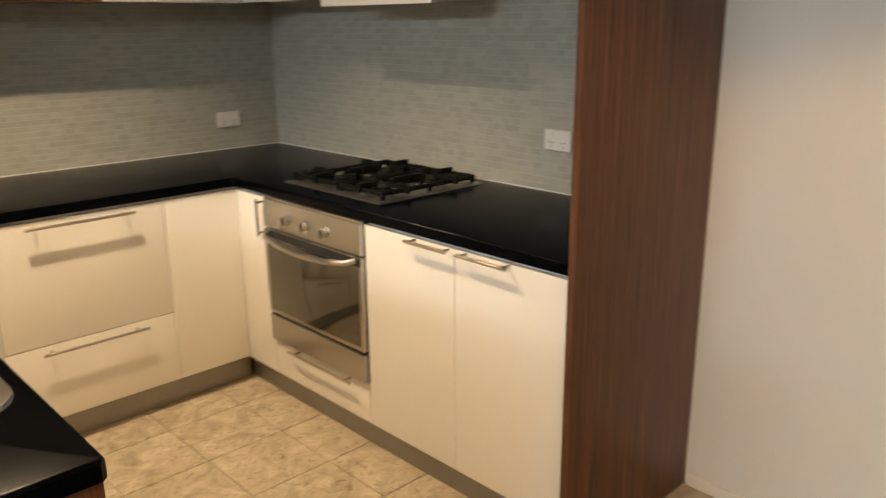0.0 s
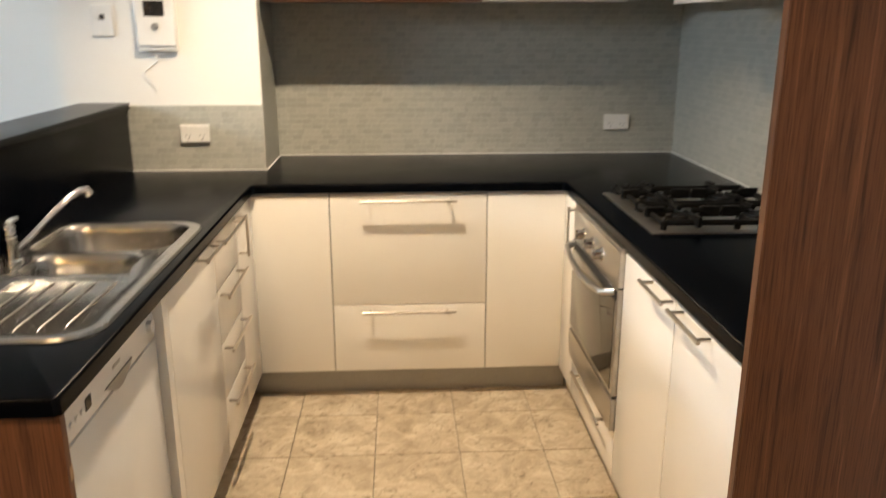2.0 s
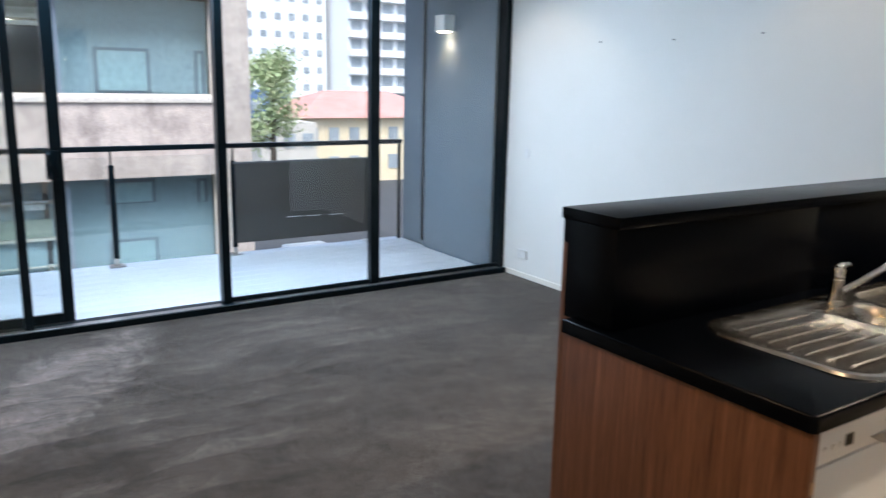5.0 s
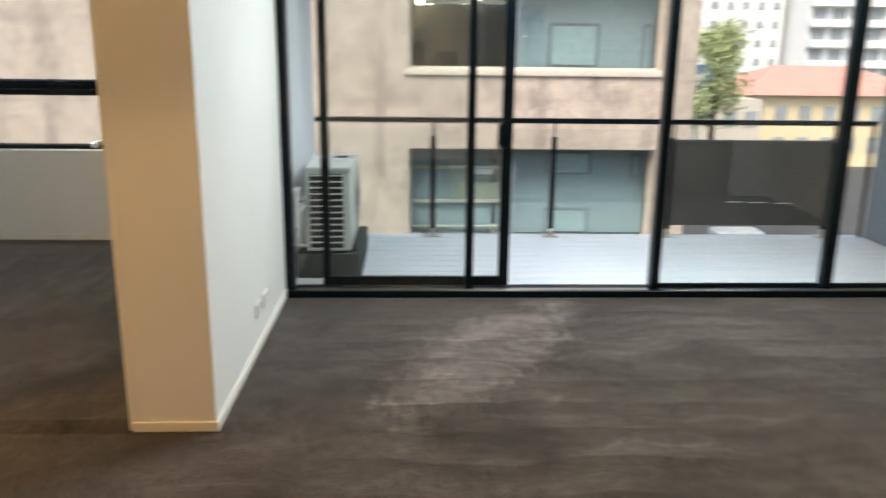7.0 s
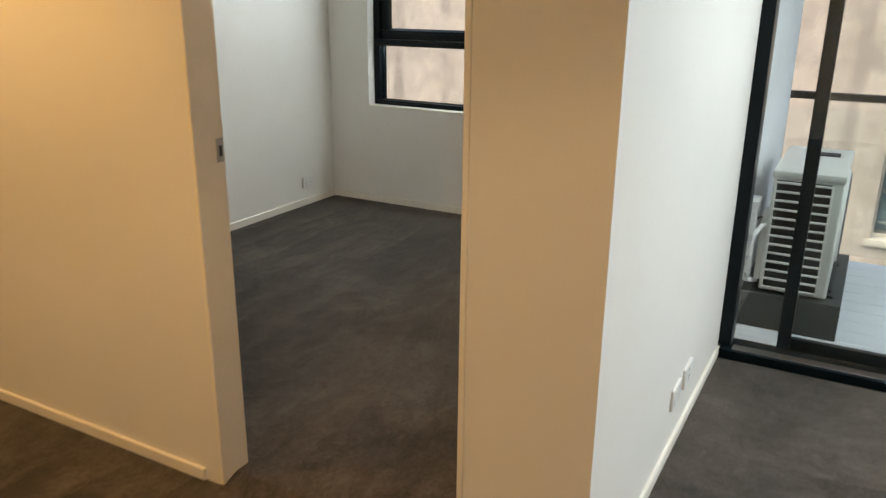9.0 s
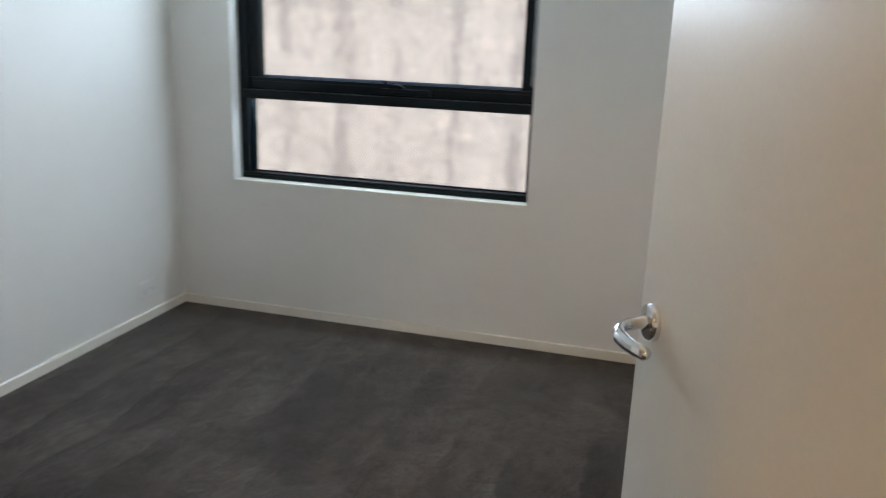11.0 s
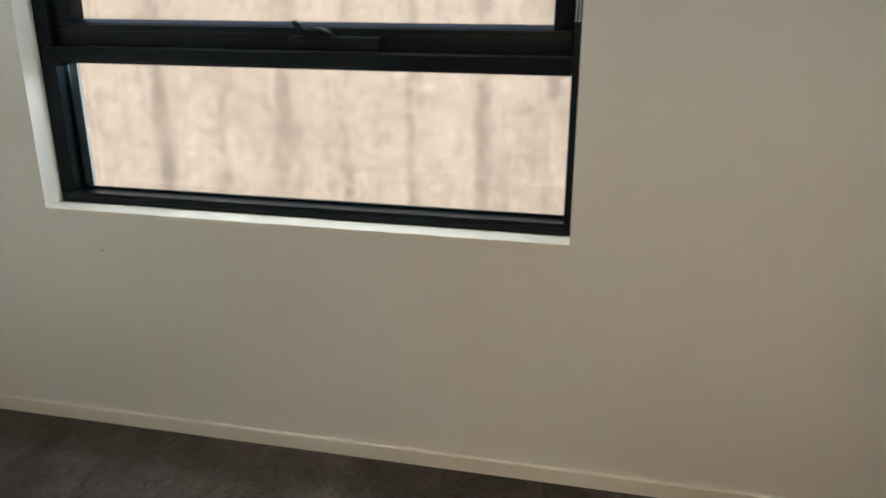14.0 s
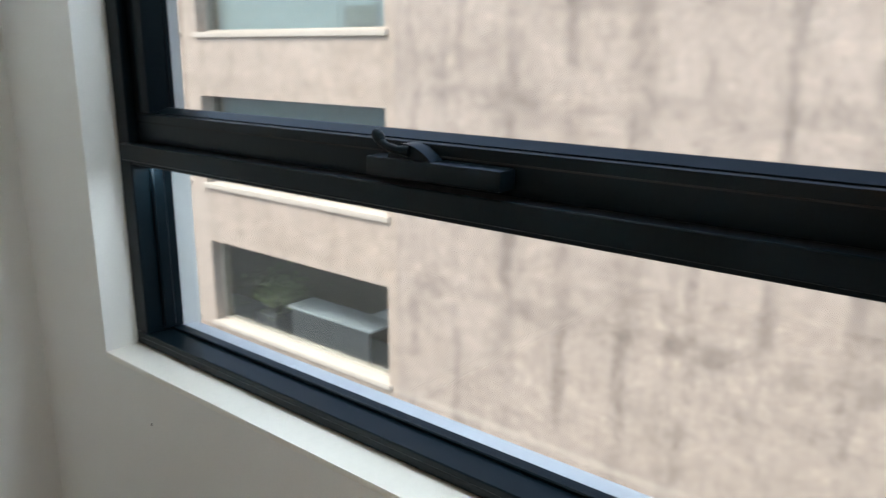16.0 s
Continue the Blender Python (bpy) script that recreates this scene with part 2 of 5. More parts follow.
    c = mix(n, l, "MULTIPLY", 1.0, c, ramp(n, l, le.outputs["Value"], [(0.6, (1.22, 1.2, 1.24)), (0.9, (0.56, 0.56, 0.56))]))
    c = mix(n, l, "MULTIPLY", 1.0, c, (1.95, 1.97, 2.01))
    l.new(c, b.inputs["Base Color"])
    b.inputs["Sheen Weight"].default_value, b.inputs["Sheen Roughness"].default_value = 0.22, 0.4
    s = n.new("ShaderNodeMath")
    l.new(pile, s.inputs[0]), l.new(tuft, s.inputs[1])
    bump(n, l, b, s.outputs[0], 0.7, 0.006)
    return m


M_CARPET = carpet_mat()


def stone_tile():
    m, n, l, b = base_mat("travertine_tile", 0.42)
    t, info = n.new("ShaderNodeTexCoord"), n.new("ShaderNodeObjectInfo")
    add = n.new("ShaderNodeVectorMath")
    sc = n.new("ShaderNodeVectorMath")
    sc.operation = "SCALE"
    sc.inputs[0].default_value = (7.0, 13.0, 5.0)
    l.new(info.outputs["Random"], sc.inputs["Scale"])
    l.new(t.outputs["Object"], add.inputs[0]), l.new(sc.outputs[0], add.inputs[1])
    v = add.outputs[0]
    a, f, s = noise_tex(n, l, v, 9, 6, 0.62, 1.2), noise_tex(n, l, v, 60, 5, 0.7), noise_tex(n, l, v, 22, 5, 0.6, 1.8)
    c = ramp(n, l, a, [(0.3, (0.33, 0.265, 0.18)), (0.5, (0.47, 0.39, 0.285)), (0.7, (0.60, 0.53, 0.41))])
    d = ramp(n, l, s, [(0.33, (0.42, 0.38, 0.32)), (0.44, (1, 1, 1))])
    g = ramp(n, l, f, [(0.3, (0.85, 0.84, 0.82)), (0.7, (1.05, 1.05, 1.05))])
    c = mix(n, l, "MULTIPLY", 0.7, mix(n, l, "MULTIPLY", 1.0, c, g), d)
    l.new(c, b.inputs["Base Color"])
    rough_from(n, l, b, s, 0.55, 0.32)
    bump(n, l, b, s, 0.12, 0.002)
    return m


M_TILE = stone_tile()


def mosaic_mat(island):
    m, n, l, b = base_mat("mosaic_glaze", 0.4, spec=0.3)
    v = coords(n, l)
    src = n.new("ShaderNodeNewGeometry").outputs["Random Per Island"] if island else n.new("ShaderNodeObjectInfo").outputs["Random"]
    c = ramp(n, l, src, [(0.0, (0.365, 0.365, 0.325)), (0.5, (0.40, 0.40, 0.355)), (1.0, (0.44, 0.438, 0.39))])
    f = noise_tex(n, l, v, 120, 3)
    l.new(mix(n, l, "MULTIPLY", 1.0, c, ramp(n, l, f, [(0.3, (0.9, 0.9, 0.9)), (0.7, (1.03, 1.03, 1.03))])), b.inputs["Base Color"])
    rough_from(n, l, b, src, 0.36, 0.5)
    return m


M_MOSAIC, M_MOSAIC_P = mosaic_mat(True), mosaic_mat(False)


STO = 3.36


def periodic(n, l, value, period, shift, jitter, amount):
    """A wave of 0 to 1 that peaks at shift and every period after it, pushed about by a noise."""
    j = n.new("ShaderNodeMath")
    j.operation, j.inputs[1].default_value, j.inputs[2].default_value = "MULTIPLY_ADD", amount, -shift - amount / 2
    l.new(jitter, j.inputs[0])
    a, m, c, h = [n.new("ShaderNodeMath") for _ in range(4)]
    m.operation, c.operation, h.operation = "MULTIPLY", "COSINE", "MULTIPLY_ADD"
    m.inputs[1].default_value, h.inputs[1].default_value, h.inputs[2].default_value = 2 * math.pi / period, 0.5, 0.5
    l.new(value, a.inputs[0]), l.new(j.outputs[0], a.inputs[1])
    l.new(a.outputs[0], m.inputs[0]), l.new(m.outputs[0], c.inputs[0]), l.new(c.outputs[0], h.inputs[0])
    return h.outputs[0]


def concrete_mat(name, c0, c1, stain):
    """Rough weathered render: broad drift, blotches, faint runs down the wall, smeared trowel flecks."""
    m, n, l, b = base_mat(name, 0.9, spec=0.2)
    v = coords(n, l)
    drift = noise_tex(n, l, v, 0.6, 6, 0.65)
    blotch = noise_tex(n, l, coords(n, l, (1, 1, 0.75)), 1.25, 9, 0.7, 0.15)
    runs = noise_tex(n, l, coords(n, l, (1, 1, 0.13)), 1.5, 7, 0.68, 0.1)
    band = noise_tex(n, l, coords(n, l, (1, 0.22, 1.5)), 0.8, 6, 0.66, 0.2)
    fleck = noise_tex(n, l, coords(n, l, (1, 1.5, 2.6)), 1.7, 8, 0.66, 0.5)
    grain = noise_tex(n, l, v, 22, 5, 0.75)
    mottle = noise_tex(n, l, coords(n, l, (1, 1, 0.6)), 6.5, 8, 0.7, 0.3)
    c = ramp(n, l, drift, [(0.3, c0), (0.7, c1)])
    half = tuple(1 - (1 - x) * 0.5 for x in stain)
    # water streaks under the formwork joints and pour lines at each storey
    xyz = n.new("ShaderNodeSeparateXYZ")
    l.new(v, xyz.inputs[0])
    wob = noise_tex(n, l, coords(n, l, (1, 1, 0.8)), 1.6, 5, 0.7)
    joint = ramp(n, l, periodic(n, l, xyz.outputs["Y"], 1.05, -7.85, wob, 0.45), [(0.80, (0, 0, 0)), (0.99, (1, 1, 1))])
    pour = ramp(n, l, periodic(n, l, xyz.outputs["Z"], STO, 9.55, wob, 0.32), [(0.952, (0, 0, 0)), (0.995, (1, 1, 1))])
    worn = noise_tex(n, l, coords(n, l, (1, 1, 0.55)), 1.15, 6, 0.66, 0.2)
    patch = ramp(n, l, worn, [(0.44, (0, 0, 0)), (0.60, (1, 1, 1))])
    lines = mix(n, l, "LIGHTEN", 1.0, joint, pour)
    c = mix(n, l, "MULTIPLY", mix(n, l, "MULTIPLY", 1.0, lines, patch), c, tuple(1 - (1 - x) * 0.95 for x in stain))
    ridge = noise_tex(n, l, coords(n, l, (1, 0.8, 1.7)), 3.2, 7, 0.62, 0.9)
    for x in (ramp(n, l, ridge, [(0.47, (1, 1, 1)), (0.5, (1.10, 1.09, 1.07)), (0.515, (0.93, 0.92, 0.91)), (0.56, (1, 1, 1))]),
              ramp(n, l, blotch, [(0.34, half), (0.52, (1, 1, 1))]), ramp(n, l, runs, [(0.34, half), (0.5, (1, 1, 1))]),
              ramp(n, l, band, [(0.33, half), (0.46, (1, 1, 1))]), ramp(n, l, fleck, [(0.3, (0.86,) * 3), (0.47, (1,) * 3), (0.56, (1.02,) * 3), (0.68, (1.2, 1.19, 1.17))]),
              ramp(n, l, mottle, [(0.3, (0.86,) * 3), (0.5, (1.0,) * 3), (0.7, (1.1, 1.1, 1.09))]),
              ramp(n, l, grain, [(0.3, (0.86,) * 3), (0.7, (1.06,) * 3)])):
        c = mix(n, l, "MULTIPLY", 1.0, c, x)
    l.new(c, b.inputs["Base Color"])
    s = n.new("ShaderNodeMath")
    l.new(fleck, s.inputs[0]), l.new(grain, s.inputs[1])
    bump(n, l, b, s.outputs[0], 0.3, 0.008)
    return m


M_CONC = concrete_mat("weathered_concrete", (0.432, 0.367, 0.315), (0.512, 0.441, 0.384), (0.68, 0.68, 0.69))
M_CONC2 = concrete_mat("smooth_concrete", (0.475, 0.40, 0.335), (0.52, 0.443, 0.375), (0.86, 0.85, 0.84))


def deck_mat():
    m, n, l, b = base_mat("pale_deck_paint", 0.5)
    v = coords(n, l, (1, 0.3, 1))
    a, f = noise_tex(n, l, v, 5, 5), noise_tex(n, l, coords(n, l), 90, 3)
    c = ramp(n, l, a, [(0.3, (0.60, 0.62, 0.65)), (0.7, (0.70, 0.72, 0.75))])
    l.new(mix(n, l, "MULTIPLY", 1.0, c, ramp(n, l, f, [(0.3, (0.88,) * 3), (0.7, (1.03,) * 3)])), b.inputs["Base Color"])
    bump(n, l, b, f, 0.2, 0.001)
    return m


M_DECK = deck_mat()


def glass_mat(name, tint=(1, 1, 1), rough=0.0):
    m, n, l, b = base_mat(name, rough)
    b.inputs["Transmission Weight"].default_value, b.inputs["IOR"].default_value = 1.0, 1.45
    b.inputs["Base Color"].default_value = (*tint, 1)
    return m


M_GLASS = glass_mat("clear_glass", (0.93, 0.968, 0.962))
M_GLASSD = speckled("oven_glass", (0.15, 0.145, 0.135), (0.18, 0.175, 0.16), 4, 50, 0.07, metal=0.9, bump_s=0.01, amount=0.05)
M_OFFICE = glass_mat("tinted_glass", (0.72, 0.81, 0.83))
M_DISPLAY = speckled("display_dark", (0.01, 0.012, 0.015), (0.02, 0.022, 0.026), 10, 60, 0.15)


def leaf_mat():
    m, n, l, b = base_mat("leaf", 0.6)
    r = n.new("ShaderNodeNewGeometry").outputs["Random Per Island"]
    l.new(ramp(n, l, r, [(0, (0.24, 0.30, 0.13)), (0.6, (0.34, 0.41, 0.19)), (1, (0.43, 0.45, 0.24))]), b.inputs["Base Color"])
    return m


M_LEAF = leaf_mat()

# ---- building tools ----
ORIGIN = {}


def add_box(bm, x0, x1, y0, y1, z0, z1, bev=0.0, seg=2):
    made = bmesh.ops.create_cube(bm, size=1.0)["verts"]
    for v in made:
        v.co = Vector((x0 + (v.co.x + 0.5) * (x1 - x0), y0 + (v.co.y + 0.5) * (y1 - y0), z0 + (v.co.z + 0.5) * (z1 - z0)))
    if bev:
        edges = list({e for v in made for e in v.link_edges})
        bmesh.ops.bevel(bm, geom=edges, offset=bev, segments=seg, affect="EDGES", profile=0.6)
    return bm


def box(*a, **k):
    return add_box(bmesh.new(), *a, **k)


def add_rod(bm, p, q, r, r2=None, seg=14, caps=True):
    p, q = Vector(p), Vector(q)
    d = q - p
    m = Matrix.Translation((p + q) / 2) @ d.to_track_quat("Z", "Y").to_matrix().to_4x4()
    bmesh.ops.create_cone(bm, cap_ends=caps, segments=seg, radius1=r, radius2=r if r2 is None else r2, depth=d.length, matrix=m)
    return bm


def rod(p, q, r, r2=None, seg=14):
    return add_rod(bmesh.new(), p, q, r, r2, seg)


def tube_path(bm, pts, r, seg=10):
    """A round tube along a list of points, r a number or a list."""
    pts = [Vector(p) for p in pts]
    rings = []
    for i, p in enumerate(pts):
        d = (pts[min(i + 1, len(pts) - 1)] - pts[max(i - 1, 0)]).normalized()
        q = d.to_track_quat("Z", "Y")
        rr = r[i] if isinstance(r, (list, tuple)) else r
        rings.append([bm.verts.new(p + q @ Vector((rr * math.cos(a), rr * math.sin(a), 0))) for a in [k * 2 * math.pi / seg for k in range(seg)]])
    for a, b in zip(rings, rings[1:]):
        for k in range(seg):
            bm.faces.new((a[k], a[(k + 1) % seg], b[(k + 1) % seg], b[k]))
    bm.faces.new(rings[0][::-1]), bm.faces.new(rings[-1])
    return bm


def outline_slab(bm, pts, z0, z1):
    """A slab with an outline of (x, y) points, counter-clockwise."""
    lo, hi = [bm.verts.new((x, y, z0)) for x, y in pts], [bm.verts.new((x, y, z1)) for x, y in pts]
    bm.faces.new(lo[::-1]), bm.faces.new(hi)
    for k in range(len(pts)):
        j = (k + 1) % len(pts)
        bm.faces.new((lo[k], lo[j], hi[j], hi[k]))
    return bm


def rounded(x0, x1, y0, y1, r, seg=6):
    out = []
    for cx, cy, a0 in ((x1 - r, y1 - r, 0), (x0 + r, y1 - r, 90), (x0 + r, y0 + r, 180), (x1 - r, y0 + r, 270)):
        for k in range(seg + 1):
            a = radians(a0 + 90 * k / seg)
            out.append((cx + r * math.cos(a), cy + r * math.sin(a)))
    return out


def finish(name, bm, mat, smooth=False):
    bmesh.ops.recalc_face_normals(bm, faces=bm.faces[:])
    me = bpy.data.meshes.new(name)
    bm.to_mesh(me)
    bm.free()
    me.materials.append(mat)
    if smooth:
        me.polygons.foreach_set("use_smooth", [True] * len(me.polygons))
        me.set_sharp_from_angle(angle=radians(40))
    return me


def thing(name, label, category, at=(0, 0, 0), group="", kind=""):
    ob = new(name)
    ob.location = at
    ob.empty_display_size = 0.05
    ORIGIN[ob.name] = Vector(at)
    return tagged(ob, label, category, group, kind)


def part(name, bm, mat, parent, label="", smooth=True):
    """One mesh object under a thing or a part, its shape given in world places."""
    o = ORIGIN[parent.name]
    bmesh.ops.translate(bm, verts=bm.verts[:], vec=-o)
    ob = new(name, finish(name, bm, mat, smooth))
    ob.parent = parent
    ORIGIN[ob.name] = o
    return tagged(ob, label)


def solo(name, bm, mat, label, category, kind="", smooth=True, group=""):
    ob = new(name, finish(name, bm, mat, smooth))
    ORIGIN[ob.name] = Vector((0, 0, 0))
    return tagged(ob, label, category, group, kind)


def structure(name, bm, mat, label, category):
    return solo(name, bm, mat, label, category, "structure", False)


# ---- plan ----
XG = -3.435      # living room glazing, inner face
XW = -4.742      # bedroom window wall, inner face
XO = -4.975      # outer face of the bedroom wall
YL = 4.03      # living room end wall
YB = 4.016      # kitchen back wall
XR = 2.540      # kitchen side wall
YP = 3.64       # pier face
Y1, Y0 = -0.470, -0.790   # wall between living room and bedroom
XH = -1.704      # hall side of the bedroom wall
YD = -1.608     # door opening, far jamb
YS = -3.420     # bedroom end wall
XE, YE = 2.512, -3.60     # hall walls behind

# ---- structure ----
structure("floor", box(XO, XE + .1, YE - .1, YL + .1, -0.25, -0.004), M_GROUT, "concrete floor slab under carpet and tiles", "floor")
C_LABEL = "charcoal grey cut-pile carpet with vacuum marks"
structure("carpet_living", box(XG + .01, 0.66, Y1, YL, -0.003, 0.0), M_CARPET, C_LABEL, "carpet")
structure("carpet_hall", box(XH - .0495, XE, YE, Y1, -0.003, 0.0), M_CARPET, C_LABEL, "carpet")
structure("carpet_kitchen_side", box(0.66, XE, Y1, 0.745, -0.003, 0.0), M_CARPET, C_LABEL, "carpet")
bm = bmesh.new()
add_box(bm, XW, XH - .05, YS, Y0, -0.003, 0.026)
ramp_v = [bm.verts.new(c) for c in ((XH - .05, YD, 0.026), (XH - .05, Y0, 0.026), (XH + .02, Y0, 0.0004), (XH + .02, YD, 0.0004))]
bm.faces.new(ramp_v[::-1])
structure("carpet_bedroom", bm, M_CARPET, C_LABEL, "carpet")
structure("ceiling", box(XO, XE + .1, YE - .1, YL + .1, CEIL, CEIL + 0.2), M_CEIL, "flat white painted plaster ceiling", "ceiling")

structure("wall_living_end", box(XG - .1, -0.11, YL, YL + .12, 0, CEIL), M_WALL, "white painted wall beside the sliding doors", "wall")
structure("wall_pier", box(-0.11, 0.68, YP, YL + .12, 0, CEIL), M_WALL, "white painted pier with mosaic tiles at its foot", "wall")
structure("wall_kitchen_back", box(0.68, XR, YB, YL + .12, 0, CEIL), M_MGROUT, "kitchen back wall behind the mosaic splashback", "wall")
structure("wall_kitchen_side", box(XR, XE + .1, 1.65, YL + .12, 0, CEIL), M_MGROUT, "kitchen side wall behind the mosaic splashback", "wall")
structure("wall_hall_side", box(XE, XE + .1, YE, 1.65, 0, CEIL), M_WALL, "plain white painted hall wall", "wall")
structure("wall_hall_end", box(XH - .09, XE + .1, YE - .1, YE, 0, CEIL), M_WALL, "plain white painted end wall", "wall")
structure("wall_partition", box(XO, XH, Y0, Y1, 0, CEIL), M_WALL, "thick white painted wall between living room and bedroom", "wall")
bm = box(XH - .10, XH, YE, YD, 0, CEIL)
add_box(bm, XH - .10, XH, YD, Y0, 2.08, CEIL)
structure("wall_bedroom_entry", bm, M_WALL, "white painted wall with the bedroom door opening", "wall")
structure("wall_bedroom_end", box(XO, XH - .10, YS - .12, YS, 0, CEIL), M_WALL, "white painted bedroom wall with a power outlet", "wall")
WY0, WY1, WZ0, WZ1 = -3.101, -1.637, 0.690, 2.10
bm = box(XO, XW, YS, WY0, 0, CEIL)
add_box(bm, XO, XW, WY1, Y0, 0, CEIL)
add_box(bm, XO, XW, WY0, WY1, 0, WZ0)
add_box(bm, XO, XW, WY0, WY1, WZ1, CEIL)
structure("wall_bedroom_window", bm, M_WALL, "white painted bedroom wall with a deep window reveal", "wall")


def skirting(name, *b):
    bm = bmesh.new()
    for q in b:
        add_box(bm, *q, bev=0.003, seg=1)
    structure(name, bm, M_TRIM, "low white painted skirting board", "baseboard")


SK, SH = 0.012, 0.042
BF = 0.030     # the bedroom carpet lies a little higher
skirting("baseboard_living", (XG + .02, -0.11, YL - SK, YL, 0, SH))
skirting("baseboard_partition", (XG + .02, XH + SK, Y1, Y1 + SK, 0, SH), (XH, XH + SK, Y0, Y1, 0, SH))
skirting("baseboard_hall", (XH, XH + SK, YE, YD - .06, 0, SH))
skirting("baseboard_bedroom", (XW, XW + SK, YS, Y0, 0, SH + BF), (XW + SK, XH - .10, YS, YS + SK, 0, SH + BF), (XW + SK, XH - .10, Y0 - SK, Y0, 0, SH + BF), (XH - .10 - SK, XH - .10, YS + SK, YD - .05, 0, SH + BF))
skirting("baseboard_kitchen_end", (XE - SK, XE, YE, 1.60, 0, SH))

# ---- kitchen ----
TOP, BOT = 0.865, 0.12      # carcass top, door bottoms
FB, FR, FP = 3.318, 1.885, 0.668   # cabinet fronts: back run, side run, peninsula


def bar_handle(parent, p, q, out, name="handle"):
    """A round satin bar on two posts; out: the way it stands off the front."""
    p, q, out = Vector(p), Vector(q), Vector(out)
    d = (q - p).normalized()
    bm = bmesh.new()
    tube_path(bm, [p + out * 0.033, p + out * 0.033 + d * 0.001, q + out * 0.033 - d * 0.001, q + out * 0.033], [0.0044, 0.0055, 0.0055, 0.0044], 14)
    for t in (0.09, 0.91):
        c = p + (q - p) * t
        add_rod(bm, c, c + out * 0.031, 0.0046, seg=10)
    return part(name, bm, M_BAR, parent, "satin nickel bar handle")


def front(parent, name, axis, at, a0, a1, z0, z1, out, gap=0.0016):
    """A door or drawer front 18 mm thick; axis: the axis that it runs along."""
    t = 0.018
    lo, hi = (at, at + t) if out < 0 else (at - t, at)
    b = (a0 + gap, a1 - gap, lo, hi) if axis == "x" else (lo, hi, a0 + gap, a1 - gap)
    return part(name, box(*b, z0 + gap, z1 - gap, bev=0.0015, seg=2), M_WHITE, parent)


def carcass(parent, x0, x1, y0, y1):
    part("body", box(x0, x1, y0, y1, BOT, TOP - 0.001), M_WHITE, parent, smooth=False)


GB, GR, GP = "back run of cabinets", "side run of cabinets", "peninsula cabinets"
# back run
for a0, a1, kind in ((0.635, 0.965, "door"), (0.965, 1.577, "drawers"), (1.577, 1.905, "door")):
    c = thing("base_cabinet", "glossy white base cabinet with two wide drawers" if kind == "drawers" else "glossy white base cabinet with a plain door", "cabinet", (a0, YB, 0), GB)
    carcass(c, max(a0, 0.686) + .002, a1 - .002, FB + .0185, YB - .002)
    if kind == "door":
        front(c, "door", "x", FB, a0, a1, BOT, TOP - .012, -1)
    else:
        for z0, z1, zh in ((BOT, 0.406, 0.382), (0.406, TOP - .012, 0.834)):
            d = front(c, "drawer", "x", FB, a0, a1, z0, z1, -1)
            bar_handle(d, (1.083, FB, zh), (1.457, FB, zh), (0, -1, 0))
# side run
c = thing("base_cabinet", "narrow glossy white cabinet beside the oven", "cabinet", (XR, 3.2, 0), GR)
carcass(c, FR + .0185, XR - .002, 3.097, 3.308)
d = front(c, "door", "y", FR, 3.094, 3.316, BOT, TOP - .012, -1)
bar_handle(d, (FR, 3.112, 0.70), (FR, 3.112, 0.846), (-1, 0, 0))
c = thing("base_cabinet", "glossy white drawer unit under the oven", "cabinet", (XR, 2.8, 0), GR)
part("body", box(FR + .0185, XR - .002, 2.492, 3.098, BOT, 0.272), M_WHITE, c, smooth=False)
d = front(c, "drawer", "y", FR, 2.49, 3.094, BOT, 0.275, -1)
bar_handle(d, (FR, 2.566, 0.262), (FR, 2.956, 0.262), (-1, 0, 0))
for a0, a1, h0, h1 in ((2.068, 2.49, 2.075, 2.256), (1.65, 2.068, 1.84, 2.037)):
    c = thing("base_cabinet", "glossy white base cabinet with a hinged door", "cabinet", (XR, a0, 0), GR)
    carcass(c, FR + .0185, XR - .002, a0 + .002, a1 - .002)
    d = front(c, "door", "y", FR, a0, a1, BOT, TOP - .012, -1)
    bar_handle(d, (FR, h0, 0.846), (FR, h1, 0.846), (-1, 0, 0))
# peninsula
for a0, a1, kind in ((2.19, 2.69, "door"), (2.69, 3.03, "drawers"), (3.03, 3.316, "narrow")):
    c = thing("base_cabinet", {"door": "glossy white cabinet under the kitchen sink", "drawers": "glossy white unit of four narrow drawers", "narrow": "narrow glossy white corner cabinet"}[kind], "cabinet", (0.1, a0, 0), GP)
    bm = box(0.06, FP - .0185, a0 + .002, a1 - .002, BOT, 0.66) if kind != "narrow" else box(0.06, FP - .0185, a0 + .002, a1 - .002, BOT, TOP - .001)
    part("body", bm, M_WHITE, c, smooth=False)
    if kind == "drawers":
        for z0, z1 in ((BOT, 0.318), (0.318, 0.505), (0.505, 0.685), (0.685, TOP - .004)):
            d = front(c, "drawer", "y", FP, a0, a1, z0, z1, 1)
            bar_handle(d, (FP, a0 + .014, z1 - .022), (FP, a1 - .014, z1 - .022), (1, 0, 0))
    else:
        d = front(c, "door", "y", FP, a0, a1, BOT, TOP - .012, 1)
        if kind == "door":
            bar_handle(d, (FP, 2.482, 0.846), (FP, 2.672, 0.846), (1, 0, 0))
        else:
            bar_handle(d, (FP, 3.052, 0.695), (FP, 3.052, 0.848), (1, 0, 0))
structure("trim_filler", box(0.06, FP, 2.148, 2.188, 0.02, TOP - .001), M_WHITE, "white filler strip beside the dishwasher", "trim")
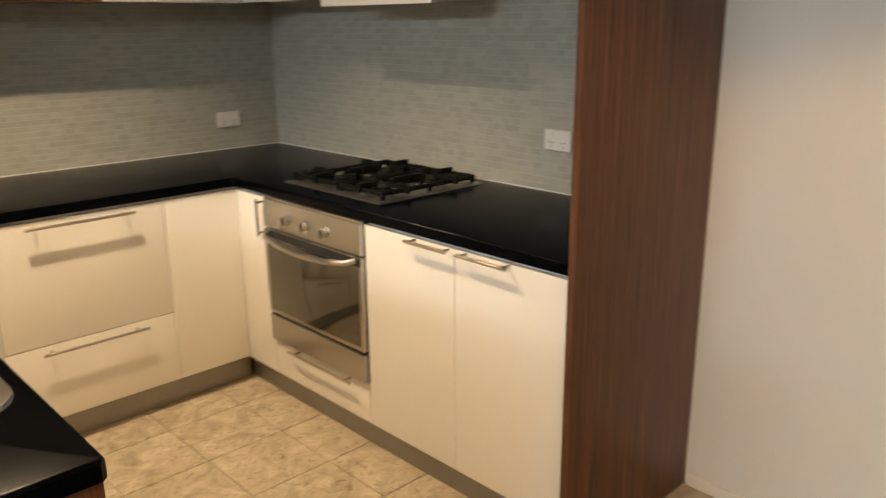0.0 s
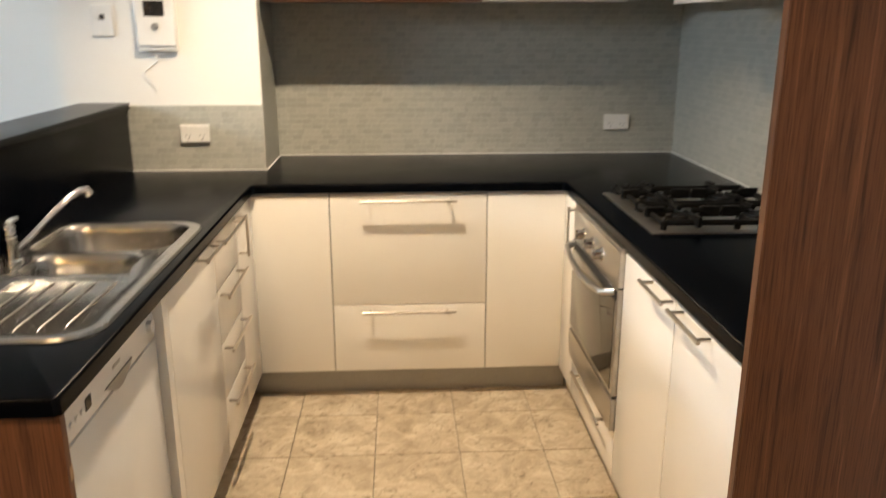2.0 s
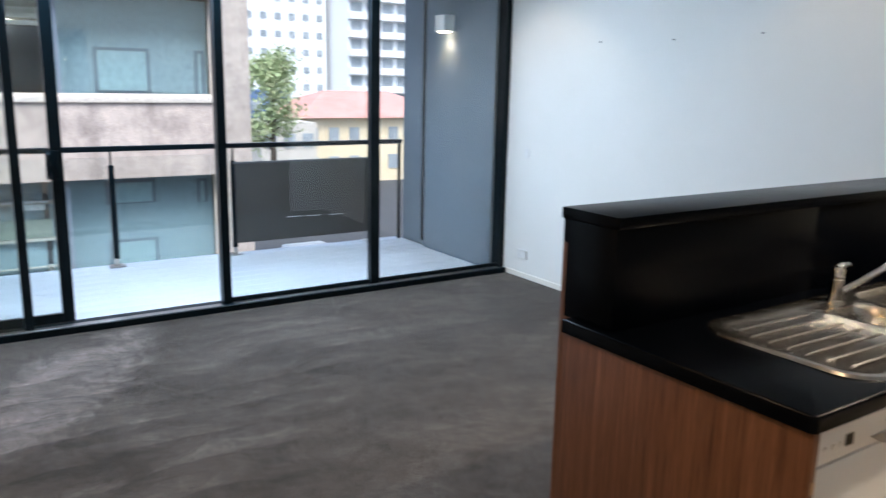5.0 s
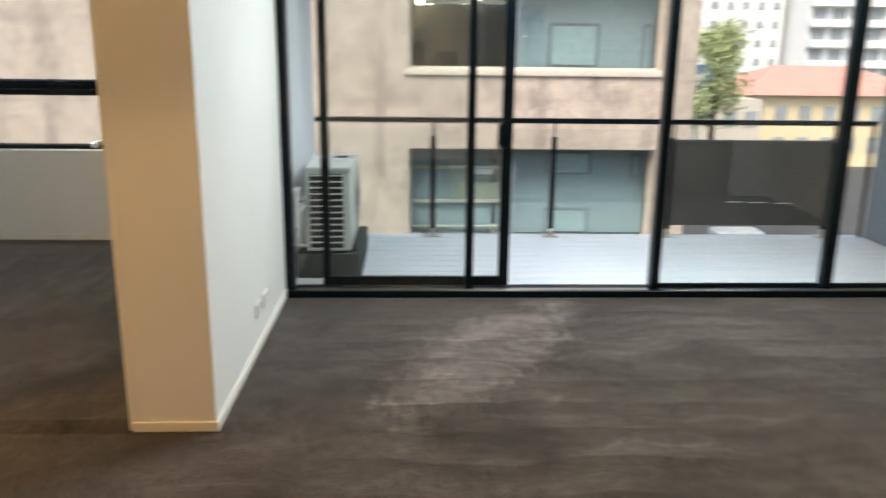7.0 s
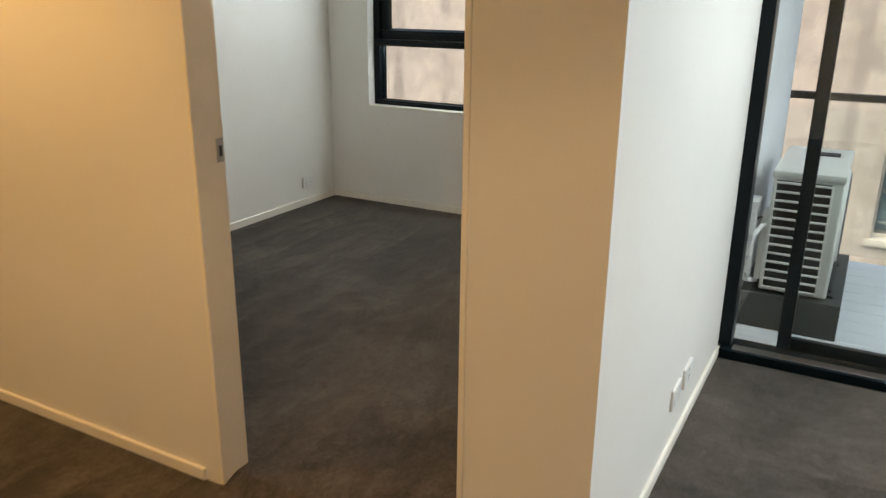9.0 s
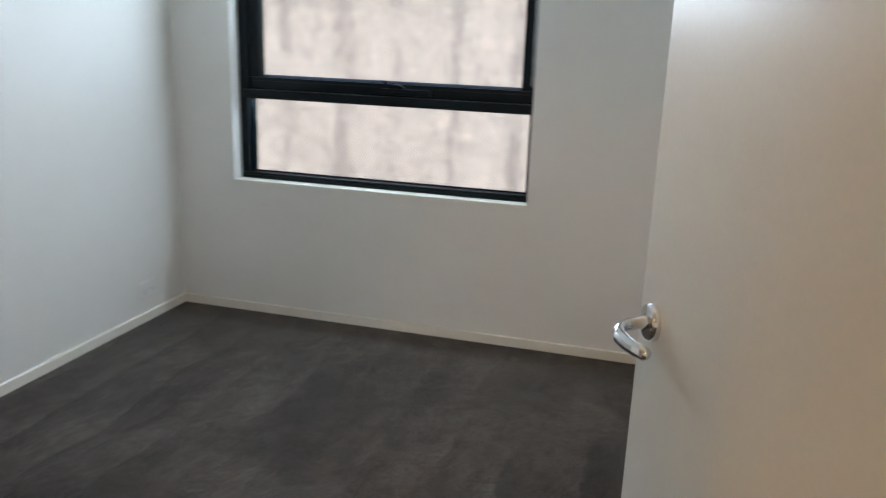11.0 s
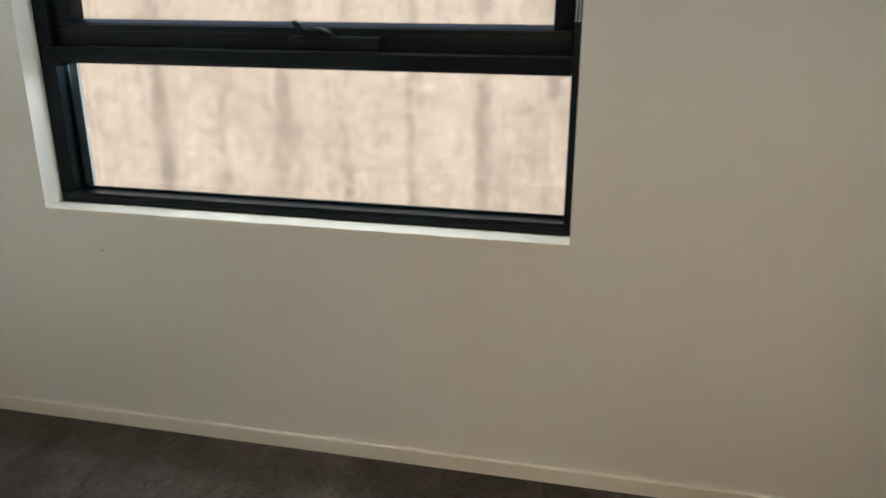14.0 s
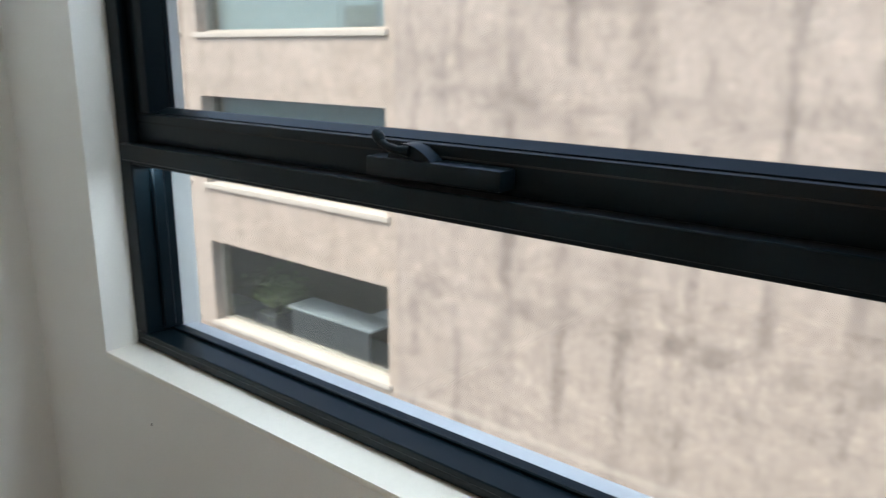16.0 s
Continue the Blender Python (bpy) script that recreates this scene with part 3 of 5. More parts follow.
# kick boards
for nm, b in (("trim_kick_back", (0.62, 1.92, 3.378, 3.394, 0, BOT)), ("trim_kick_side", (1.935, 1.951, 1.652, 3.378, 0, BOT)), ("trim_kick_peninsula", (0.60, 0.615, 2.19, 3.376, 0, BOT))):
    structure(nm, box(*b), M_KICK, "grey metal-faced kick board under the cabinets", "trim")

# worktop: one continuous U with openings for the sink
CT = 0.90
SX0, SX1, SY0, SY1 = 0.200, 0.650, 1.785, 2.725
wt = thing("worktop", "black laminate worktop with a rounded front edge", "worktop", (1.2, 3.6, TOP))


bm = bmesh.new()
outer = [(-0.012, 1.553), (0.668, 1.549), (0.678, 1.559), (0.677, 3.298), (0.690, 3.311), (1.866, 3.311), (1.879, 3.298), (1.879, 1.652), (XR, 1.652), (XR, YB), (0.68, YB), (0.68, YP), (-0.012, YP)]
hole = rounded(SX0 + .025, SX1 - .025, SY0 + .385, SY1 - .025, 0.05)
ov = [bm.verts.new((x, y, CT)) for x, y in outer]
hv = [bm.verts.new((x, y, CT)) for x, y in hole]
oe = [bm.edges.new((ov[i], ov[(i + 1) % len(ov)])) for i in range(len(ov))]
he = [bm.edges.new((hv[i], hv[(i + 1) % len(hv)])) for i in range(len(hv))]
bmesh.ops.triangle_fill(bm, use_beauty=True, use_dissolve=False, edges=oe + he)
top_faces = bm.faces[:]
ex = bmesh.ops.extrude_face_region(bm, geom=top_faces)
bmesh.ops.translate(bm, verts=[g for g in ex["geom"] if isinstance(g, bmesh.types.BMVert)], vec=(0, 0, TOP - CT))
bmesh.ops.recalc_face_normals(bm, faces=bm.faces[:])
rim = [e for e in bm.edges if abs(e.verts[0].co.z - CT) < 1e-5 and abs(e.verts[1].co.z - CT) < 1e-5 and len(e.link_faces) == 2 and e.calc_face_angle(0) > 0.8]
bmesh.ops.bevel(bm, geom=rim, offset=0.007, segments=3, affect="EDGES", profile=0.5)
part("slab", bm, M_BLACK, wt)

# raised bar of the peninsula
bar = thing("bar_upstand", "black raised bar shelf behind the sink on the peninsula", "bar counter", (0.03, 2.6, CT))
part("panel", box(-0.030, 0.139, 1.574, 2.38, CT + .0002, 1.150, bev=0.0015), M_BLACK, bar)
part("panel", box(-0.030, 0.136, 2.383, YP, CT + .0002, 1.150, bev=0.0015), M_BLACK, bar)
part("shelf", box(-0.050, 0.147, 1.570, YP, 1.151, 1.180, bev=0.003), M_BLACK, bar)
pen = thing("peninsula_panel", "walnut veneer panels cladding the end and back of the peninsula", "panel", (0.3, 1.6, 0))
part("end_panel", box(-0.012, 0.672, 1.560, 1.580, 0, TOP - .001, bev=0.001), M_WOOD, pen)
part("chipped_edge", box(0.6721, 0.6732, 1.5605, 1.5795, 0.40, 0.562, bev=0.0004, seg=1), M_RAWEDGE, pen, "pale chipped veneer edge")
part("chipped_edge", box(0.6721, 0.6732, 1.568, 1.5795, 0.735, 0.762, bev=0.0004, seg=1), M_RAWEDGE, pen, "pale chipped veneer edge")
part("back_panel", box(-0.046, -0.0305, 1.576, YP, 0, 1.09, bev=0.001), M_WOOD, pen)
part("back_rail", box(-0.046, -0.0305, 1.576, YP, 1.0905, 1.150, bev=0.001), M_BLACK, bar)
part("core", box(-0.030, -0.0125, 1.576, YP, 0, CT), M_WOOD, pen, smooth=False)

# tall panel at the end of the side run
tall = thing("tall_end_panel", "tall walnut veneer end panel beside the cabinets", "panel", (2.2, 1.62, 0))
part("panel", box(1.8522, XE - .001, 1.610, 1.632, 0, CEIL - .001, bev=0.001), M_WOOD, tall)
part("edge_strip", box(1.850, 1.852, 1.6102, 1.6318, 0, CEIL - .001, bev=0.0005, seg=1), M_WOOD, tall)

# dishwasher
dwx = thing("dishwasher", "white freestanding dishwasher with a recessed handle under the worktop", "dishwasher", (0.35, 1.88, 0))
part("body", box(0.08, 0.618, 1.6, 2.14, 0.09, 0.848, bev=0.002), M_DISH, dwx)
part("door", box(0.620, 0.650, 1.602, 2.138, 0.13, 0.765, bev=0.005), M_DISH, dwx)
cp = part("control_panel", box(0.620, 0.648, 1.602, 2.138, 0.768, 0.846, bev=0.003), M_DISH, dwx)
for y in (1.645, 1.67, 1.695):
    part("button", rod((0.647, y, 0.80), (0.652, y, 0.80), 0.006), M_DISH, cp)
part("display", box(0.647, 0.6495, 1.715, 1.742, 0.79, 0.815), M_DISPLAY, cp)
part("knob", rod((0.647, 2.095, 0.81), (0.660, 2.095, 0.81), 0.015, seg=20), M_DISH, cp)
# no hollow here: a thin darker plate carries the shade of the grip recess
bm = bmesh.new()
outline_slab(bm, [(1.81 + 0.16 * k / 10, -0.030 * math.sin(math.pi * k / 10)) for k in range(11)], 0, 0.004)
for v in bm.verts:
    v.co = Vector((0.6475 + v.co.z, v.co.x, 0.788 + v.co.y))
part("grip", bm, M_KICK, cp, "grip drawn as a grey plate, its recess shade in the colour")
part("logo", box(0.6475, 0.6495, 1.865, 1.905, 0.808, 0.815), M_KICK, cp)
part("toe_plate", box(0.56, 0.575, 1.602, 2.138, 0.0, 0.09), M_DARK, dwx)

# sink
sink = thing("sink", "stainless steel one-and-a-half bowl sink with a draining board", "sink", (0.41, 2.3, CT))


def bowl(bm, x0, x1, y0, y1, depth, r, z=0.908):
    rings = []
    for k, (ins, dz) in enumerate(((0, 0), (0.004, -0.004), (0.010, -0.03), (0.020, -depth + 0.03), (0.035, -depth + 0.008), (0.06, -depth))):
        rings.append([bm.verts.new((x, y, z + dz)) for x, y in rounded(x0 + ins, x1 - ins, y0 + ins, y1 - ins, max(0.01, r - ins * 0.3))])
    for a, b in zip(rings, rings[1:]):
        for k in range(len(a)):
            j = (k + 1) % len(a)
            bm.faces.new((a[k], a[j], b[j], b[k]))
    bm.faces.new(rings[-1])
    return rings[0]


bm = bmesh.new()
B1, B2 = (0.240, 0.617, 2.395, 2.692), (0.305, 0.575, 2.192, 2.365)
z = 0.908
r1 = bowl(bm, *B1, 0.17, 0.07)
r2 = bowl(bm, *B2, 0.12, 0.055)
dr = [bm.verts.new((x, y, z)) for x, y in rounded(0.240, 0.617, 1.815, 2.165, 0.06)]
ro = [bm.verts.new((x, y, z)) for x, y in rounded(SX0 + .012, SX1 - .012, SY0 + .012, SY1 - .012, 0.085, 8)]
edges = []
for ring in (r1, r2, dr, ro):
    for k in range(len(ring)):
        a, b = ring[k], ring[(k + 1) % len(ring)]
        edges.append(bm.edges.get((a, b)) or bm.edges.new((a, b)))
bmesh.ops.triangle_fill(bm, use_beauty=True, use_dissolve=False, edges=edges)
lip = [bm.verts.new((x, y, z - 0.001)) for x, y in rounded(SX0 + .004, SX1 - .004, SY0 + .004, SY1 - .004, 0.09, 8)]
foot = [bm.verts.new((x, y, CT + .0005)) for x, y in rounded(SX0, SX1, SY0, SY1, 0.095, 8)]
for a, b in ((ro, lip), (lip, foot)):
    for k in range(len(a)):
        j = (k + 1) % len(a)
        bm.faces.new((a[k], a[j], b[j], b[k]))
# sunk draining board
d2 = [bm.verts.new((x, y, z - 0.005)) for x, y in rounded(0.246, 0.611, 1.821, 2.159, 0.055)]
for k in range(len(dr)):
    j = (k + 1) % len(dr)
    bm.faces.new((dr[k], dr[j], d2[j], d2[k]))
bm.faces.new(d2)
bmesh.ops.remove_doubles(bm, verts=bm.verts[:], dist=1e-5)
part("basin", bm, M_SINK, sink)
for k in range(7):
    x = 0.289 + k * 0.047
    y0 = 1.835 + 0.02 * (k in (0, 6))
    part("drain_rib", tube_path(bmesh.new(), [(x, y0, z - .006), (x, y0 + .008, z - .0028), (x, 2.12, z - .0032), (x, 2.145, z - .006)], 0.0032, 8), M_SINK, sink)
for cx, cy, cz in ((0.435, 2.54, z - .169), (0.445, 2.28, z - .119)):
    bm = rod((cx, cy, cz), (cx, cy, cz + .004), 0.04, 0.036, 24)
    add_rod(bm, (cx, cy, cz + .004), (cx, cy, cz + .008), 0.018, seg=16)
    part("waste", bm, M_CHROME, sink)
# tap
tap = thing("kitchen_tap", "chrome swivel mixer tap with a lever on the sink", "tap", (0.262, 2.305, 0.909))
part("body", tube_path(bmesh.new(), [(0.262, 2.305, 0.908), (0.262, 2.305, 0.914), (0.262, 2.305, 0.917), (0.262, 2.305, 0.972), (0.262, 2.305, 0.974), (0.262, 2.305, 0.978), (0.262, 2.305, 0.980), (0.262, 2.305, 1.0), (0.262, 2.305, 1.007)], [0.025, 0.025, 0.018, 0.0175, 0.0155, 0.0155, 0.0175, 0.0175, 0.012], 20), M_CHROME, tap)
part("lever", tube_path(bmesh.new(), [(0.262, 2.305, 1.002), (0.265, 2.315, 1.010), (0.272, 2.338, 1.013)], [0.013, 0.010, 0.006], 10), M_CHROME, tap)
part("spout", tube_path(bmesh.new(), [(0.266, 2.316, 0.935), (0.285, 2.365, 0.958), (0.318, 2.45, 1.005), (0.338, 2.505, 1.031), (0.350, 2.54, 1.040), (0.359, 2.565, 1.038), (0.363, 2.575, 1.025)], [0.0085, 0.009, 0.0092, 0.0095, 0.0105, 0.0115, 0.0115], 14), M_CHROME, tap)

# hob
hob = thing("gas_hob", "four-burner stainless steel gas hob with black trivets", "hob", (2.2, 2.8, CT))
HX0, HX1, HY0, HY1 = 1.962, 2.462, 2.50, 3.075
bm = box(HX0, HX1, HY0, HY1, CT + .0005, CT + .007, bev=0.003)
part("plate", bm, M_STEEL, hob)
for k, (bx, by, br) in enumerate(((2.335, 2.65, 0.046), (2.335, 2.91, 0.055), (2.10, 2.65, 0.038), (2.10, 2.91, 0.046))):
    bm = rod((bx, by, CT + .007), (bx, by, CT + .017), br * 1.15, br, 24)
    add_rod(bm, (bx, by, CT + .017), (bx, by, CT + .026), br * 0.85, br * 0.8, 24)
    burner = part("burner", bm, M_IRON, hob)
    part("burner_ring", rod((bx, by, CT + .0071), (bx, by, CT + .013), br * 1.35, br * 1.25, 28), M_CHROME, burner)
for y0, y1, bs in ((2.535, 2.765, (2.10, 2.335)), (2.79, 3.03, (2.10, 2.335))):
    bm = bmesh.new()
    x0, x1, zt = 2.005, 2.445, CT + .040
    for q in ((x0, y0, x1, y0), (x1, y0, x1, y1), (x1, y1, x0, y1), (x0, y1, x0, y0)):
        add_rod(bm, (q[0], q[1], zt - .012), (q[2], q[3], zt - .014), 0.009, seg=8)
    yc = (y0 + y1) / 2
    for bx in bs:
        for dx, dy, ln in ((1, 0, .085), (-1, 0, .085), (0, 1, (y1 - y0) / 2), (0, -1, (y1 - y0) / 2)):
            px, py = bx + dx * ln, yc + dy * ln
            add_rod(bm, (px, py, zt - .006), (bx + dx * .028, yc + dy * .028, zt - .002), 0.010, 0.0085, 8)
            add_box(bm, px - .008 - .024 * abs(dx), px + .008 + .024 * abs(dx), py - .008 - .024 * abs(dy), py + .008 + .024 * abs(dy), zt - .022, zt + .011, bev=0.004, seg=1)
    for cx in (x0, x1, (x0 + x1) / 2):
        for cy in (y0, y1):
            add_rod(bm, (cx, cy, CT + .007), (cx, cy, zt - .006), 0.010, 0.009, 8)
    part("trivet", bm, M_IRON, hob, "black cast iron trivet")
for x, y in ((2.005, 3.065), (2.05, 3.065), (2.095, 3.065), (2.14, 3.065)):
    bm = rod((x, y, CT + .007), (x, y, CT + .03), 0.017, 0.014, 18)
    add_box(bm, x - .003, x + .003, y - .014, y + .014, CT + .028, CT + .038, bev=0.001)
    part("knob", bm, M_IRON, hob)

# oven
oven = thing("oven", "built-in stainless steel electric oven with three knobs", "oven", (FR, 2.8, 0.28))
OY0, OY1 = 2.494, 3.091
part("body", box(FR + .004, XR - .03, OY0 + .003, OY1 - .003, 0.279, 0.862), M_DARK, oven, smooth=False)
cpn = part("control_panel", box(FR - .016, FR + .003, OY0, OY1, 0.742, 0.853, bev=0.002), M_STEEL, oven)
for y in (2.93, 2.81, 2.69):
    bm = rod((FR - .016, y, 0.79), (FR - .022, y, 0.79), 0.024, 0.022, 24)
    add_rod(bm, (FR - .022, y, 0.79), (FR - .04, y, 0.79), 0.018, 0.016, 24)
    add_box(bm, FR - .048, FR - .036, y - .004, y + .004, 0.773, 0.807, bev=0.001)
    part("knob", bm, M_CHROME, cpn)
od = part("door", box(FR - .016, FR + .003, OY0, OY1, 0.395, 0.736, bev=0.002), M_STEEL, oven)
part("glass", box(FR - .0185, FR - .0162, OY0 + .018, OY1 - .018, 0.410, 0.700, bev=0.001), M_GLASSD, od, "dark reflective oven glass")
bm = tube_path(bmesh.new(), [(FR - .016, OY1 - .03, 0.722), (FR - .05, OY1 - .05, 0.716), (FR - .058, 2.93, 0.70), (FR - .06, 2.795, 0.694), (FR - .058, 2.66, 0.70), (FR - .05, OY0 + .05, 0.716), (FR - .016, OY0 + .03, 0.722)], 0.011, 10)
part("handle", bm, M_STEEL, od)
part("lower_panel", box(FR - .016, FR + .003, OY0, OY1, 0.279, 0.383, bev=0.002), M_STEEL, oven)
part("door_strip", box(FR - .0185, FR - .0162, OY0 + .004, OY1 - .004, 0.703, 0.732), M_DARK, od)
part("top_trim", box(FR - .012, FR + .003, OY0, OY1, 0.8535, 0.862, bev=0.001), M_STEEL, oven)
part("vent", box(FR - .010, FR + .003, OY0 + .004, OY1 - .004, 0.384, 0.394), M_DARK, oven)

# wall cabinets
UZ, UT, UY, UX = 1.577, 2.33, 3.682, 2.190
sh = thing("open_shelf", "walnut open wall shelf with four compartments", "shelf", (1.13, YB, UZ))
SA, SB = 0.690, 1.588
part("side", box(SA, SA + .022, UY, YB - .002, UZ, UT, bev=0.001), M_WOOD, sh)
part("side", box(SB - .035, SB, UY, YB - .002, UZ, UT, bev=0.001), M_WOOD, sh)
for z0 in (UZ, 1.945, UT - .025):
    part("shelf_board", box(SA + .023, SB - .036, UY + .002, YB - .013, z0, z0 + .026, bev=0.001), M_WOODH, sh)
for z0, z1 in ((UZ + .027, 1.944), (1.972, UT - .026)):
    part("divider", box(1.120, 1.156, UY + .003, YB - .013, z0, z1, bev=0.001), M_WOOD, sh)
part("back_board", box(SA + .023, SB - .036, YB - .012, YB - .003, UZ + .002, UT - .002), M_WOODH, sh, smooth=False)
GU = "wall cabinets"
for a0, a1 in ((SB, 1.887), (1.887, 2.188)):
    c = thing("wall_cabinet", "glossy white wall cabinet over the worktop", "cabinet", (a0, YB, UZ), GU)
    part("body", box(a0 + .001, a1 - .001, UY + .0185, YB - .002, UZ, UT), M_WHITE, c, smooth=False)
    front(c, "door", "x", UY, a0, a1, UZ, UT, -1)
for a0, a1, z0 in ((2.777, 3.680, UZ), (2.044, 2.777, 1.603), (1.65, 2.044, UZ)):
    c = thing("wall_cabinet", "glossy white wall cabinet beside the rangehood" if z0 != 1.603 else "glossy white wall cabinet above the rangehood", "cabinet", (XR, a0, z0), GU)
    part("body", box(UX + .0185, XR - .002, a0 + .001, (a1 if a1 < 3.5 else YB) - .002, z0 if z0 != UZ else UZ + .03, UT), M_WHITE, c, smooth=False)
    front(c, "door", "y", UX, a0, a1, z0, UT, -1)
structure("trim_bulkhead", box(SA, XR, UY + .02, YB, UT + .001, CEIL), M_WALL, "white painted bulkhead over the wall cabinets", "trim")
structure("trim_bulkhead_side", box(UX + .02, XR, 1.65, UY + .018, UT + .001, CEIL), M_WALL, "white painted bulkhead over the side cabinets", "trim")
hd = thing("rangehood", "slide-out rangehood with a white front and steel filter", "rangehood", (UX, 2.76, 1.55))
part("body", box(UX + .02, XR - .01, 2.464, 3.055, 1.573, 1.604), M_STEEL, hd, smooth=False)
part("visor", box(2.172, UX + .018, 2.46, 3.06, 1.555, 1.566, bev=0.002), M_STEEL, hd)
part("front_rail", box(2.166, 2.1894, 2.455, 3.067, 1.550, 1.590, bev=0.002), M_WHITE, hd)
part("top_strip", box(2.1675, 2.1894, 2.46, 3.06, 1.5905, 1.602), M_DARK, hd)
part("filter", box(UX + .03, XR - .03, 2.48, 3.04, 1.566, 1.5725), M_STEEL, hd)


# outlets and small fittings on walls
def face_box(bm, wall, at, a, z, w, h, d0, d1, bev=0.002):
    """A box on a wall plane: wall 'y-' faces -y and so on; a, z: its middle; d0, d1: how far it stands out."""
    s = -1 if wall[1] == "-" else 1
    lo, hi = sorted((at + s * d0, at + s * d1))
    if wall[0] == "y":
        return add_box(bm, a - w / 2, a + w / 2, lo, hi, z - h / 2, z + h / 2, bev=bev, seg=1)
    return add_box(bm, lo, hi, a - w / 2, a + w / 2, z - h / 2, z + h / 2, bev=bev, seg=1)


def outlet(wall, at, a, z, gangs=2, label="white double power outlet with two switches"):
    s = -1 if wall[1] == "-" else 1
    pos = (a, at, z) if wall[0] == "y" else (at, a, z)
    t = thing("power_outlet", label, "power outlet", pos, "power outlets")
    part("plate", face_box(bmesh.new(), wall, at, a, z, 0.117, 0.072, 0.0005, 0.010), M_PLASTIC, t)
    for k in range(gangs):
        c = a + (-0.028 + 0.056 * k if gangs == 2 else 0)
        part("switch", face_box(bmesh.new(), wall, at, c, z + .022, 0.016, 0.010, 0.010, 0.013, 0.001), M_PLASTIC, t)
        for dx, dz in ((-.008, 0), (.008, 0), (0, -.015)):
            part("slot", face_box(bmesh.new(), wall, at, c + dx, z - .008 + dz, 0.0025, 0.008, 0.0095, 0.0104, 0), M_DARK, t, smooth=False)
    return t


outlet("y-", YP - .004, 0.402, 1.055)
outlet("y-", YB - .004, 2.258, 1.046)
outlet("x-", XR - .004, 2.20, 1.088)
outlet("y-", YL, -3.20, 0.185)
outlet("y+", Y1, -2.58, 0.205)
outlet("y+", Y1, -2.75, 0.205, 1, "white wall plate with a socket beside an outlet")
outlet("y+", YS, -4.437, 0.188)


def switch_plate(wall, at, a, z, w, h, label):
    t = thing("light_switch", label, "switch", (a, at, z))
    part("plate", face_box(bmesh.new(), wall, at, a, z, w, h, 0.0005, 0.009), M_PLASTIC, t)
    part("rocker", face_box(bmesh.new(), wall, at, a, z + h * .12, w * .22, h * .16, 0.009, 0.013, 0.001), M_DARK if w > .08 else M_PLASTIC, t)


switch_plate("y-", YL, -3.19, 0.965, 0.05, 0.075, "small white wall switch plate")
switch_plate("y-", YP, 0.08, 1.50, 0.085, 0.118, "white wall switch with a dark key")
ic = thing("intercom", "white door intercom with a small dark screen and hanging cord", "intercom", (0.29, YP, 1.5))
part("body", face_box(bmesh.new(), "y-", YP, 0.29, 1.50, 0.155, 0.20, 0.0005, 0.032, 0.006), M_PLASTIC, ic)
part("screen", face_box(bmesh.new(), "y-", YP, 0.288, 1.545, 0.078, 0.058, 0.032, 0.0335, 0), M_DISPLAY, ic, "dark blue-grey screen")
part("button", rod((0.288, YP - .032, 1.478), (0.288, YP - .038, 1.478), 0.013, seg=20), M_KICK, ic)
part("base_lip", face_box(bmesh.new(), "y-", YP, 0.29, 1.394, 0.15, 0.02, 0.0005, 0.024, 0.004), M_PLASTIC, ic)
part("cord", tube_path(bmesh.new(), [(0.25 + 0.028 * math.sin(a * 0.7) - .012 * (a > 9), YP - .006 - .004 * math.sin(a), 1.385 - a * 0.0135) for a in range(0, 13)], 0.0025, 6), M_PLASTIC, ic)
for x, z in ((-2.47, 1.757), (-1.86, 1.752), (-1.26, 1.768)):
    hk = thing("picture_hook", "small metal picture screw in the white wall", "hook", (x, YL, z), "picture hooks")
    bm = rod((x, YL - .0005, z), (x, YL - .018, z), 0.003, seg=8)
    add_rod(bm, (x, YL - .018, z), (x, YL - .021, z), 0.007, 0.006, 10)
    part("screw", bm, M_KICK, hk)

# ---- sliding glass doors ----
GZ = 2.42
def pane(name, b, parent, mat=None):
    ob = part(name, box(*b), mat or M_GLASS, parent, smooth=False)
    ob.visible_shadow = False
    return ob


def bars(parent, spec):
    for nm, b in spec:
        part(nm, box(*b, bev=0.002, seg=1), M_FRAME, parent)


win = thing("window_living", "floor-to-ceiling window wall with dark aluminium frames", "window", (XG, 1.8, 0), kind="structure")
x0, x1 = XG - .10, XG
bars(win, (("sill_frame", (x0, x1 + .05, Y1 + .013, YL - .013, 0.0, 0.04)), ("head_frame", (x0, x1, Y1, YL, GZ, GZ + .06)),
           ("jamb_frame", (x0, x1, Y1, Y1 + .05, 0.04, GZ)), ("jamb_frame", (x0, x1, YL - .05, YL, 0.04, GZ)),
           ("mullion", (x0 + .045, x1, 0.612, 0.66, 0.04, GZ)), ("mullion", (x0 + .03, x1, 1.755, 1.812, 0.04, GZ)), ("mullion", (x0 + .045, x1, 2.828, 2.90, 0.04, GZ))))
pane("pane", (XG - .032, XG - .026, Y1 + .05, 0.612, 0.04, GZ), win)
pane("pane", (XG - .052, XG - .046, 1.812, 2.828, 0.04, GZ), win)
pane("pane", (XG - .052, XG - .046, 2.90, YL - .05, 0.04, GZ), win)
for y in (1.812, 2.90):
    bars(win, (("glazing_bead", (XG - .04, XG - .02, y, (2.828 if y < 2 else YL - .05), 0.04, 0.07)),))
structure("wall_living_head", box(x0, x1, Y1, YL, GZ + .06, CEIL), M_WALL, "white wall strip above the window wall", "wall")
sd = thing("sliding_door", "dark aluminium sliding glass door slid partly open", "sliding door", (XG - .08, 0.3, 0.04))
xs0, xs1 = XG - .095, XG - .062
